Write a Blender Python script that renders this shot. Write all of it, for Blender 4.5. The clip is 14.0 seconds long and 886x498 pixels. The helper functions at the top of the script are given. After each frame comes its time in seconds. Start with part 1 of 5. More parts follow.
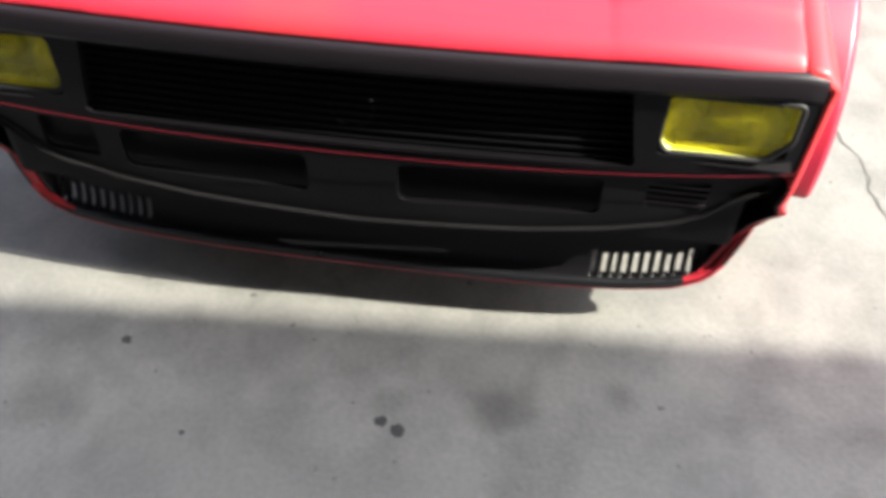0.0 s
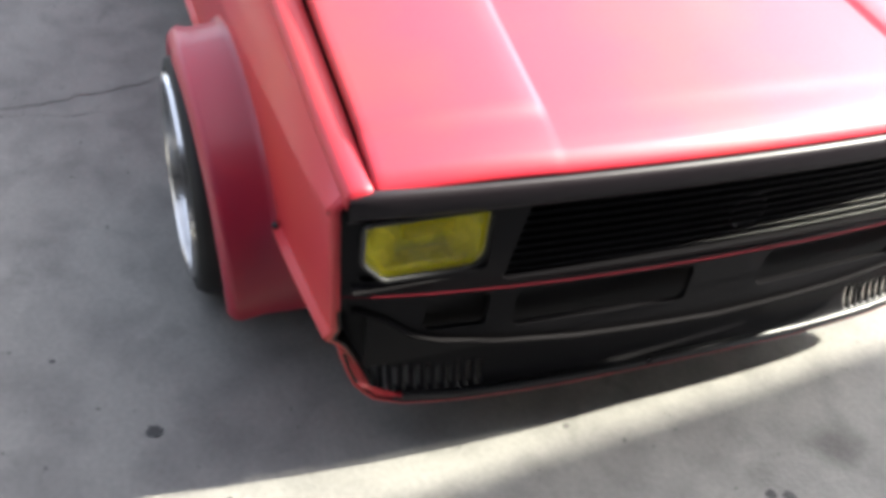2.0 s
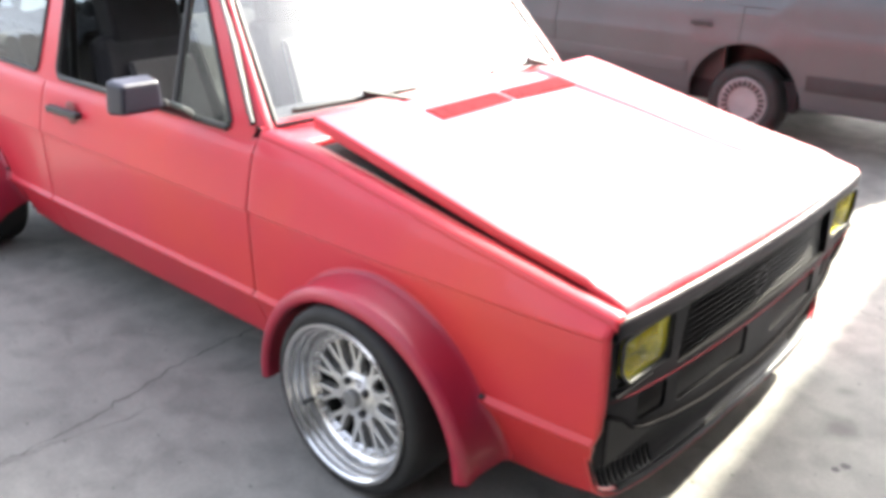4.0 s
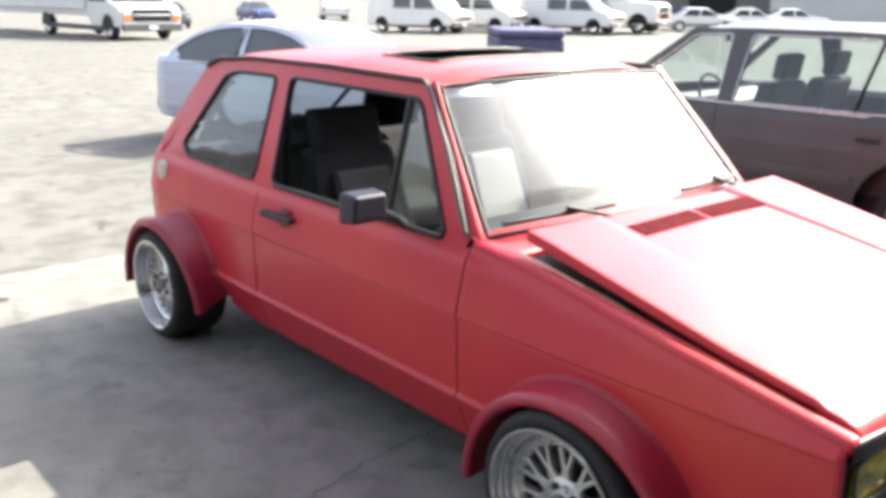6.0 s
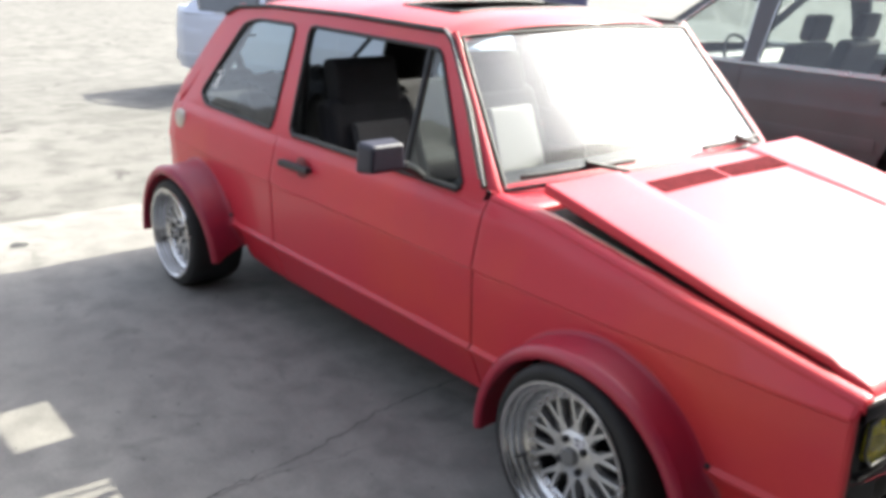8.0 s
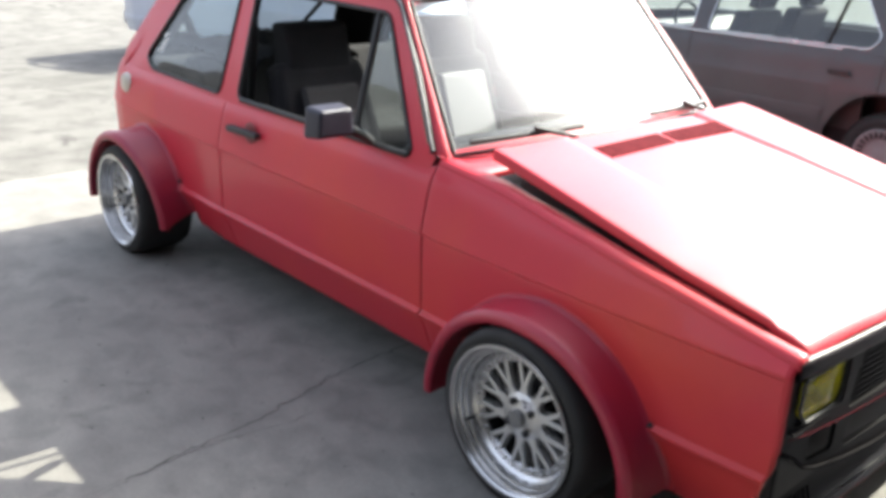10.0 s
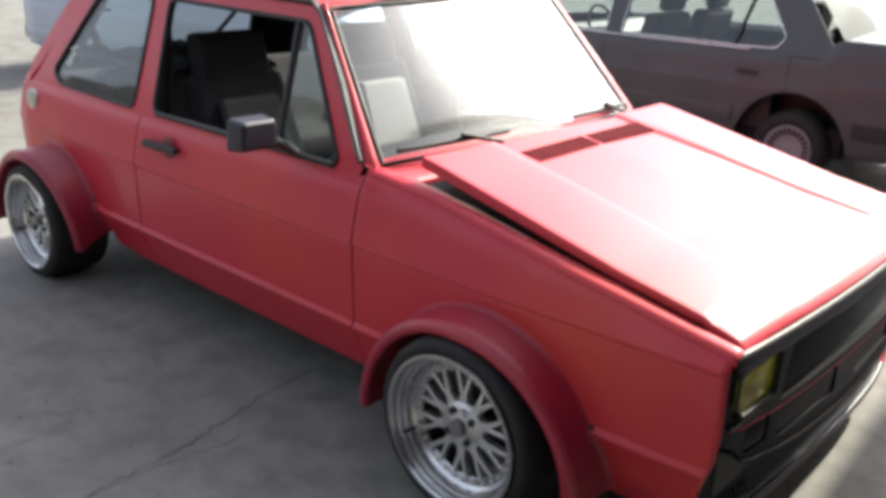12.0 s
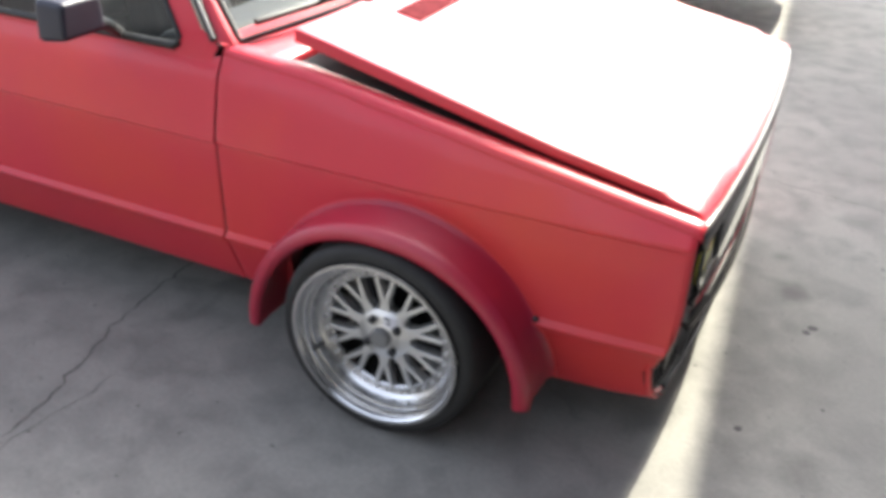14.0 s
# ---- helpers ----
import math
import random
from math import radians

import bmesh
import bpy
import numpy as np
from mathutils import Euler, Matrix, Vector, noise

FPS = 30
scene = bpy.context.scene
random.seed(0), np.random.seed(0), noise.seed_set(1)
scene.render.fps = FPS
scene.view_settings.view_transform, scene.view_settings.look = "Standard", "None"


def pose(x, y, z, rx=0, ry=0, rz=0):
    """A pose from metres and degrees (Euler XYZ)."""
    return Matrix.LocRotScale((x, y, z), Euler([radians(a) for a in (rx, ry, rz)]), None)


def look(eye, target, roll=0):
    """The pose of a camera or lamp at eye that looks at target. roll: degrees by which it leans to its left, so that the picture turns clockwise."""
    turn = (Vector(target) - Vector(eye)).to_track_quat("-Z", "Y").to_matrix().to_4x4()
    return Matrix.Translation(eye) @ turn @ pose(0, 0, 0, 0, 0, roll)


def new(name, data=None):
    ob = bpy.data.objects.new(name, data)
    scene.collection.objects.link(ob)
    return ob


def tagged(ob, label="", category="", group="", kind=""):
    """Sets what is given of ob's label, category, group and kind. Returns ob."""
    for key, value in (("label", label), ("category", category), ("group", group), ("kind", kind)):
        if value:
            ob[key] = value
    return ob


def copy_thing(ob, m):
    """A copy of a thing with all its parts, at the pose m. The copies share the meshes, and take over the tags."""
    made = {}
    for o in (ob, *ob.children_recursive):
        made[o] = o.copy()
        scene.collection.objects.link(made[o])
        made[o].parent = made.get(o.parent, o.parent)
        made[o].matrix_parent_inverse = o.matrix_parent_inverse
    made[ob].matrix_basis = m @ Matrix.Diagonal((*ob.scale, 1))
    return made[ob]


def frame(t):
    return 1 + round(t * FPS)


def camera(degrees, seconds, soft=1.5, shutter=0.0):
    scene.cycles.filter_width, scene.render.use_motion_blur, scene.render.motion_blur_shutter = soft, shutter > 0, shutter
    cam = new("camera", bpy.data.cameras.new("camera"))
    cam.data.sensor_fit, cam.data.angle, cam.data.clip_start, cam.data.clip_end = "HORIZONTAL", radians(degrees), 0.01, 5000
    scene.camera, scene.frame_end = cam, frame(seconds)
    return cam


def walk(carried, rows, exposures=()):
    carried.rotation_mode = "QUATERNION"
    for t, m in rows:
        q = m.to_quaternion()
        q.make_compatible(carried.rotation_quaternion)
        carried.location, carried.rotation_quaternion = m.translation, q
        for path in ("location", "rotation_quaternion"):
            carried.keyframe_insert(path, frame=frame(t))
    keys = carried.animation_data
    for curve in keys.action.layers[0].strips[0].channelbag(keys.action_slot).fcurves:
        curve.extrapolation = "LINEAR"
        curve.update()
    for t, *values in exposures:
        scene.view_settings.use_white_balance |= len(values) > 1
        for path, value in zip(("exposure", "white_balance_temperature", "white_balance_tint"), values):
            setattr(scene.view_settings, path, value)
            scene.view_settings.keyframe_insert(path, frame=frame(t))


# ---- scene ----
cam = camera(53.3, 14.0, soft=4.2, shutter=0.3)
PATH = [
    (0, (1.786, 0.292, 1.421), (0.417, 0.13, -0.029), 1.4),
    (0.5, (1.799, -0.004, 1.391), (0.373, -0.044, -0.011), 3.9),
    (1, (1.684, -0.424, 1.403), (0.257, -0.207, 0.018), 6.5),
    (1.5, (1.637, -0.807, 1.388), (0.231, -0.277, 0.068), 9.1),
    (2, (1.577, -1.035, 1.398), (0.188, -0.359, 0.128), 8.2),
    (2.5, (1.48, -1.285, 1.428), (0.134, -0.438, 0.216), 6.4),
    (2.7, (1.467, -1.432, 1.449), (0.122, -0.445, 0.346), 6.3),
    (5, (1.362, -2.359, 1.494), (0.166, -0.928, 0.771), -0.5),
    (5.5, (1.326, -2.359, 1.544), (0.034, -0.995, 0.859), -0.8),
    (6, (1.316, -2.432, 1.528), (-0.141, -1.176, 0.983), 0.7),
    (6.5, (1.302, -2.436, 1.526), (-0.208, -1.246, 0.976), 1.4),
    (7, (1.304, -2.434, 1.517), (-0.202, -1.253, 0.935), 1.6),
    (9.5, (1.333, -2.43, 1.496), (-0.06, -1.165, 0.819), 2.2),
    (10, (1.336, -2.419, 1.499), (-0.04, -1.147, 0.801), 2.5),
    (10.5, (1.341, -2.417, 1.492), (0.018, -1.108, 0.76), 2.8),
    (11, (1.339, -2.387, 1.51), (0.055, -1.001, 0.853), 2.2),
    (11.5, (1.332, -2.405, 1.515), (0.03, -1.002, 0.935), 1.6),
    (12, (1.293, -2.417, 1.495), (0.037, -1.016, 0.817), 2.0),
    (12.5, (1.208, -2.394, 1.459), (0.092, -0.932, 0.674), 3.3),
    (13, (1.093, -2.356, 1.444), (0.216, -0.805, 0.534), 0.6),
    (13.5, (0.983, -2.397, 1.424), (0.274, -0.785, 0.478), 1.4),
    (14, (0.793, -2.363, 1.491), (0.087, -0.78, 0.493), 2.6),
]
walk(cam, [(t, look(eye, target, roll)) for t, eye, target, roll in PATH], [(0, 2.25, 6120, 10.5), (0.5, 2.15, 6120, 10.5), (1, 2.15, 6120, 10.5), (1.5, 2.35, 6080, 10.5), (2, 2.65, 6200, 10.5), (2.5, 3.35, 6330, 10.5), (5, 2.8, 6400, 10.5), (5.5, 2.4, 6340, 10.5), (6.5, 2.15, 6330, 10.5), (7, 2.15, 6330, 10.5), (9.5, 2.2, 6200, 10.5), (11, 2.25, 6280, 10.5), (12, 1.7, 6340, 10.5), (12.5, 2.0, 6360, 10.5), (13, 2.5, 6380, 10.5), (14, 2.6, 6340, 10.5)])

# ---- light ----
SUN = Vector((0.16, 1.20, 1.0)).normalized()
sun = new("sun", bpy.data.lights.new("sun", "SUN"))
sun.data.energy, sun.data.angle, sun.data.color = 3.0, radians(0.53), (1.0, 0.945, 0.77)
sun.matrix_world = look(SUN * 40, (0, 0, 0))
world = bpy.data.worlds.new("sky")
scene.world = world
world.use_nodes = True
sky = world.node_tree.nodes.new("ShaderNodeTexSky")
sky.sky_type, sky.sun_disc = "NISHITA", False
sky.sun_elevation, sky.sun_rotation = math.asin(SUN.z), math.atan2(SUN.x, SUN.y)
sky.dust_density, sky.air_density, sky.ozone_density = 3.5, 0.7, 0.6
hazy = world.node_tree.nodes.new("ShaderNodeHueSaturation")
hazy.inputs["Saturation"].default_value = 0.42
world.node_tree.links.new(sky.outputs[0], hazy.inputs["Color"])
world.node_tree.links.new(hazy.outputs[0], world.node_tree.nodes["Background"].inputs[0])
world.node_tree.nodes["Background"].inputs[1].default_value = 0.15


# ---- materials ----
def material(name, color, rough=0.5, metal=0.0, vary=0.12, scale=6.0, fine=60.0, bump=0.05, second=None, coat=0.0, mask=(0.45, 0.7), spec=0.5):
    """A surface with stains at one scale and grain at a finer one; second: the colour of its stains."""
    m = bpy.data.materials.new(name)
    m.use_nodes = True
    n, l = m.node_tree.nodes, m.node_tree.links
    b = n["Principled BSDF"]
    b.inputs["Roughness"].default_value, b.inputs["Metallic"].default_value = rough, metal
    b.inputs["Coat Weight"].default_value, b.inputs["Coat Roughness"].default_value = coat, 0.13
    b.inputs["Specular IOR Level"].default_value = spec
    where = n.new("ShaderNodeTexCoord")
    big, small = n.new("ShaderNodeTexNoise"), n.new("ShaderNodeTexNoise")
    big.inputs["Scale"].default_value, small.inputs["Scale"].default_value = scale, fine
    big.inputs["Detail"].default_value, small.inputs["Detail"].default_value = 6, 4
    ramp = n.new("ShaderNodeMapRange")
    ramp.inputs["From Min"].default_value, ramp.inputs["From Max"].default_value = mask
    mix, grain = n.new("ShaderNodeMix"), n.new("ShaderNodeMix")
    mix.data_type = grain.data_type = "RGBA"
    grain.blend_type = "MULTIPLY"
    grain.inputs["Factor"].default_value = 1.0
    stain = second or tuple(c * (1 - vary) for c in color)
    mix.inputs["A"].default_value, mix.inputs["B"].default_value = (*color, 1), (*stain, 1)
    tone = n.new("ShaderNodeMapRange")
    tone.inputs["To Min"].default_value, tone.inputs["To Max"].default_value = 1 - vary, 1 + vary
    relief = n.new("ShaderNodeBump")
    relief.inputs["Strength"].default_value, relief.inputs["Distance"].default_value = bump, 0.01
    for tex in (big, small):
        l.new(where.outputs["Object"], tex.inputs["Vector"])
    l.new(big.outputs["Fac"], ramp.inputs["Value"])
    l.new(ramp.outputs["Result"], mix.inputs["Factor"])
    l.new(small.outputs["Fac"], tone.inputs["Value"])
    l.new(mix.outputs["Result"], grain.inputs["A"])
    l.new(tone.outputs["Result"], grain.inputs["B"])
    l.new(grain.outputs["Result"], b.inputs["Base Color"])
    if bump:
        l.new(small.outputs["Fac"], relief.inputs["Height"])
        l.new(relief.outputs["Normal"], b.inputs["Normal"])
    uneven = n.new("ShaderNodeMapRange")
    uneven.inputs["To Min"].default_value, uneven.inputs["To Max"].default_value = max(rough - 0.08, 0.02), min(rough + 0.08, 1)
    l.new(big.outputs["Fac"], uneven.inputs["Value"])
    l.new(uneven.outputs["Result"], b.inputs["Roughness"])
    return m


def glass(name, tint, rough=0.0, dust=0.0, dust_rough=0.3, film_color=None, film_amount=0.0):
    """A thin pane: mostly see-through, with a clear reflection and a film of dust."""
    m = bpy.data.materials.new(name)
    m.use_nodes = True
    n, l = m.node_tree.nodes, m.node_tree.links
    n.remove(n["Principled BSDF"])
    clear, shine, film, tilt = n.new("ShaderNodeBsdfTransparent"), n.new("ShaderNodeBsdfGlossy"), n.new("ShaderNodeBsdfGlossy"), n.new("ShaderNodeLayerWeight")
    steep, gloss = n.new("ShaderNodeMath"), n.new("ShaderNodeMath")
    steep.operation, gloss.operation = "POWER", "MULTIPLY_ADD"
    tilt.inputs["Blend"].default_value, steep.inputs[1].default_value = 0.5, 4.5
    gloss.inputs[1].default_value, gloss.inputs[2].default_value = 0.92, 0.06
    a, b = n.new("ShaderNodeMixShader"), n.new("ShaderNodeMixShader")
    clear.inputs[0].default_value = (*tint, 1)
    shine.inputs["Roughness"].default_value = rough
    film.inputs["Roughness"].default_value = dust_rough
    b.inputs[0].default_value = dust
    l.new(tilt.outputs["Facing"], steep.inputs[0])
    l.new(steep.outputs[0], gloss.inputs[0])
    l.new(gloss.outputs[0], a.inputs[0])
    l.new(clear.outputs[0], a.inputs[1])
    l.new(shine.outputs[0], a.inputs[2])
    l.new(a.outputs[0], b.inputs[1])
    l.new(film.outputs[0], b.inputs[2])
    last = b
    if film_color:
        body, c = n.new("ShaderNodeBsdfDiffuse"), n.new("ShaderNodeMixShader")
        body.inputs[0].default_value = (*film_color, 1)
        c.inputs[0].default_value = film_amount
        l.new(b.outputs[0], c.inputs[1])
        l.new(body.outputs[0], c.inputs[2])
        last = c
    l.new(last.outputs[0], n["Material Output"].inputs[0])
    return m


def paving(name, pale, dark, blot, scale, contrast=1.0, marks=()):
    """Worn ground: broad stains, mottling, dark blots, fine grit and pits."""
    m = bpy.data.materials.new(name)
    m.use_nodes = True
    n, l = m.node_tree.nodes, m.node_tree.links
    b = n["Principled BSDF"]
    b.inputs["Roughness"].default_value = 0.88
    b.inputs["Specular IOR Level"].default_value = 0.3
    where = n.new("ShaderNodeTexCoord")

    def cloud(s, detail, lo, hi, distort=0.0):
        t, r = n.new("ShaderNodeTexNoise"), n.new("ShaderNodeMapRange")
        t.inputs["Scale"].default_value, t.inputs["Detail"].default_value, t.inputs["Distortion"].default_value = s, detail, distort
        r.inputs["From Min"].default_value, r.inputs["From Max"].default_value = lo, hi
        l.new(where.outputs["Object"], t.inputs["Vector"])
        l.new(t.outputs["Fac"], r.inputs["Value"])
        return r.outputs["Result"], t.outputs["Fac"]

    def blend(fac, a, c, mode="MIX", amount=None):
        x = n.new("ShaderNodeMix")
        x.data_type, x.blend_type = "RGBA", mode
        for sock, v in (("A", a), ("B", c)):
            if isinstance(v, tuple):
                x.inputs[sock].default_value = (*v, 1)
            else:
                l.new(v, x.inputs[sock])
        if fac is None:
            x.inputs["Factor"].default_value = amount
        else:
            l.new(fac, x.inputs["Factor"])
        return x.outputs["Result"]
    # marks: old stains (x, y, radius, strength) with ragged edges
    rough_edge = n.new("ShaderNodeTexNoise")
    rough_edge.inputs["Scale"].default_value, rough_edge.inputs["Detail"].default_value = 9.0, 6
    l.new(where.outputs["Object"], rough_edge.inputs["Vector"])
    broad, _ = cloud(scale, 5, 0.40, 0.66, 0.6)
    mottle, _ = cloud(scale * 5, 7, 0.42, 0.68, 0.3)
    spots, _ = cloud(scale * 3.1, 3, 0.62, 0.74, 1.2)
    grit, raw = cloud(scale * 60, 4, 0.3, 0.75)
    pits, _ = cloud(scale * 22, 2, 0.70, 0.76)
    mid = tuple((p + d) / 2 for p, d in zip(pale, dark))
    c = blend(broad, pale, mid)
    c = blend(mottle, c, dark)
    half = n.new("ShaderNodeMath")
    half.operation = "MULTIPLY"
    half.inputs[1].default_value = 0.5 * contrast
    l.new(spots, half.inputs[0])
    c = blend(half.outputs[0], c, blot)
    c = blend(pits, c, blot)
    for x, y, r, k in marks:
        dist, wob, fade = n.new("ShaderNodeVectorMath"), n.new("ShaderNodeMath"), n.new("ShaderNodeMapRange")
        dist.operation, wob.operation, fade.interpolation_type = "DISTANCE", "MULTIPLY_ADD", "SMOOTHSTEP"
        dist.inputs[1].default_value = (x, y, 0.0)
        l.new(where.outputs["Object"], dist.inputs[0])
        l.new(rough_edge.outputs["Fac"], wob.inputs[0])
        wob.inputs[1].default_value = r * 1.4
        l.new(dist.outputs["Value"], wob.inputs[2])
        fade.inputs["From Min"].default_value, fade.inputs["From Max"].default_value = r * 0.75, r * 1.75
        fade.inputs["To Min"].default_value, fade.inputs["To Max"].default_value = k, 0.0
        l.new(wob.outputs[0], fade.inputs["Value"])
        c = blend(fade.outputs["Result"], c, blot)
    shade = n.new("ShaderNodeMapRange")
    shade.inputs["To Min"].default_value, shade.inputs["To Max"].default_value = 0.91, 1.09
    l.new(grit, shade.inputs["Value"])
    c = blend(None, c, shade.outputs["Result"], "MULTIPLY", 1.0)
    l.new(c, b.inputs["Base Color"])
    bump = n.new("ShaderNodeBump")
    bump.inputs["Strength"].default_value, bump.inputs["Distance"].default_value = 0.22, 0.006
    l.new(raw, bump.inputs["Height"])
    l.new(bump.outputs["Normal"], b.inputs["Normal"])
    return m


CONCRETE = paving("weathered_concrete", (0.225, 0.218, 0.200), (0.158, 0.153, 0.142), (0.085, 0.083, 0.077), 1.4, 0.8, ((0.83, 0.29, 0.085, 0.75), (0.78, 0.52, 0.05, 0.5), (0.62, 0.98, 0.07, 0.45), (0.95, -0.55, 0.10, 0.4), (0.86, 0.08, 0.05, 0.4), (-0.35, -1.55, 0.12, 0.45), (-0.9, -2.1, 0.16, 0.4), (0.95, -1.3, 0.09, 0.4), (1.15, -1.7, 0.12, 0.4)))
DIRT = paving("pale_gravel_lot", (0.165, 0.160, 0.146), (0.100, 0.097, 0.088), (0.042, 0.040, 0.036), 0.75, 1.5)
RED = material("faded_red_paint", (0.51, 0.022, 0.042), 0.50, vary=0.05, scale=1.6, fine=300, bump=0.006, second=(0.55, 0.044, 0.031), coat=0.28, mask=(0.48, 0.72), spec=0.36)
FLARE = material("dull_dark_red_paint", (0.34, 0.012, 0.034), 0.46, vary=0.06, scale=5.0, fine=260, bump=0.014, second=(0.25, 0.011, 0.040), coat=0.2)
BLACK = material("satin_black_paint", (0.0065, 0.006, 0.007), 0.36, vary=0.15, scale=5, fine=200, bump=0.02, spec=0.16)
MATT = material("matt_black", (0.013, 0.012, 0.013), 0.9, vary=0.1, scale=5, fine=200, bump=0.0, spec=0.06)
TRIM = material("black_rubber_trim", (0.016, 0.016, 0.017), 0.55, vary=0.15, scale=12, fine=160, bump=0.03)
RUBBER = material("tyre_rubber", (0.015, 0.015, 0.015), 0.75, vary=0.2, scale=9, fine=90, bump=0.06)
POLISHED = material("polished_alloy", (0.62, 0.62, 0.62), 0.24, 1.0, vary=0.05, scale=7, fine=120, bump=0.01)
CAST = material("machined_alloy", (0.74, 0.74, 0.73), 0.44, 0.85, vary=0.07, scale=9, fine=140, bump=0.02)
YELLOW = material("yellow_lamp_film", (0.55, 0.50, 0.01), 0.22, vary=0.12, scale=14, fine=90, bump=0.05, coat=0.5)
CLOTH = material("dark_seat_cloth", (0.012, 0.011, 0.013), 0.9, vary=0.25, scale=8, fine=240, bump=0.2)
PALE_CLOTH = material("pale_grey_cloth", (0.30, 0.29, 0.285), 0.9, vary=0.1, scale=8, fine=240, bump=0.15)
PLASTIC = material("grey_black_plastic", (0.022, 0.021, 0.024), 0.55, vary=0.15, scale=9, fine=200, bump=0.05)
LINER = material("dull_headliner", (0.12, 0.118, 0.112), 0.95, vary=0.06, scale=5, fine=120, bump=0.03)
SCREEN = glass("windscreen_glass", (0.82, 0.88, 0.88), 0.0, 0.07, 0.25)
SIDE_GLASS = glass("tinted_side_glass", (0.76, 0.85, 0.83), 0.0, 0.0, 0.3, (0.55, 0.58, 0.57), 0.04)
GREY_PAINT = material("dull_grey_paint", (0.060, 0.069, 0.074), 0.5, vary=0.12, scale=3, fine=200, bump=0.01, coat=0.1)
CLADDING = material("dark_grey_cladding", (0.06, 0.06, 0.062), 0.6, vary=0.1, scale=5, fine=120, bump=0.03)


# ---- building helpers ----
def mesh_of(name, verts, faces, mat, parent=None, smooth=True, label="", solid=0.0, bevel=0.0, sharp=0.0):
    me = bpy.data.meshes.new(name)
    me.from_pydata([tuple(map(float, v)) for v in verts], [], faces)
    bm = bmesh.new()
    bm.from_mesh(me)
    bmesh.ops.remove_doubles(bm, verts=bm.verts, dist=1e-5)
    bmesh.ops.recalc_face_normals(bm, faces=bm.faces)
    bm.to_mesh(me)
    bm.free()
    if smooth:
        me.polygons.foreach_set("use_smooth", [True] * len(me.polygons))
    if sharp:
        me.set_sharp_from_angle(angle=radians(sharp))
    me.materials.append(mat)
    ob = new(name, me)
    ob.parent = parent
    if solid:
        mod = ob.modifiers.new("thickness", "SOLIDIFY")
        mod.thickness, mod.offset = solid, 0
    if bevel:
        mod = ob.modifiers.new("round", "BEVEL")
        mod.width, mod.segments, mod.limit_method, mod.angle_limit = bevel, 2, "ANGLE", radians(35)
    if smooth:
        mod = ob.modifiers.new("even", "WEIGHTED_NORMAL")
        mod.keep_sharp = True
    if label:
        tagged(ob, label)
    return ob


def part(name, bm, mat, parent=None, label="", smooth=True, bevel=0.0):
    """Links a bmesh as one mesh under a thing or part."""
    bmesh.ops.recalc_face_normals(bm, faces=bm.faces)
    me = bpy.data.meshes.new(name)
    bm.to_mesh(me)
    bm.free()
    if smooth:
        me.polygons.foreach_set("use_smooth", [True] * len(me.polygons))
    me.materials.append(mat)
    ob = new(name, me)
    ob.parent = parent
    if bevel:
        mod = ob.modifiers.new("round", "BEVEL")
        mod.width, mod.segments, mod.limit_method, mod.angle_limit = bevel, 2, "ANGLE", radians(35)
        mod = ob.modifiers.new("even", "WEIGHTED_NORMAL")
    if label:
        tagged(ob, label)
    return ob


def sheet(rows, close=False):
    """Vertices and quads of a grid given as rows of points."""
    n = len(rows[0])
    verts = [p for row in rows for p in row]
    faces = []
    for a in range(len(rows) - 1 + (1 if close else 0)):
        c = (a + 1) % len(rows)
        for b in range(n - 1):
            faces.append((a * n + b, a * n + b + 1, c * n + b + 1, c * n + b))
    return verts, faces


def boxed(lo, hi):
    bm = bmesh.new()
    bmesh.ops.create_cube(bm, size=1, matrix=Matrix.LocRotScale([(a + b) / 2 for a, b in zip(lo, hi)], None, [b - a for a, b in zip(lo, hi)]))
    return bm


def box(name, lo, hi, mat, parent=None, bevel=0.0, label=""):
    return part(name, boxed(lo, hi), mat, parent, label, smooth=False, bevel=bevel)


def prism(points, axis, lo, hi):
    """A bmesh of an outline in the two other axes, pushed along axis from lo to hi."""
    def at(p, v):
        q = list(p)
        q.insert(axis, v)
        return q
    bm = bmesh.new()
    ends = [[bm.verts.new(at(p, v)) for p in points] for v in (lo, hi)]
    bm.faces.new(ends[0])
    bm.faces.new(ends[1][::-1])
    for a in range(len(points)):
        b = (a + 1) % len(points)
        bm.faces.new((ends[0][a], ends[0][b], ends[1][b], ends[1][a]))
    return bm


def lathe(profile, steps=64, axis=1, close=False):
    """Rows of points: a profile of (radius, offset) turned round the axis (1: y)."""
    rows = []
    for k in range(steps):
        a = 2 * math.pi * k / steps
        c, s = math.cos(a), math.sin(a)
        rows.append([(r * c, o, r * s) if axis == 1 else ((o, r * c, r * s) if axis == 0 else (r * c, r * s, o)) for r, o in profile])
    return sheet(rows, close=True)


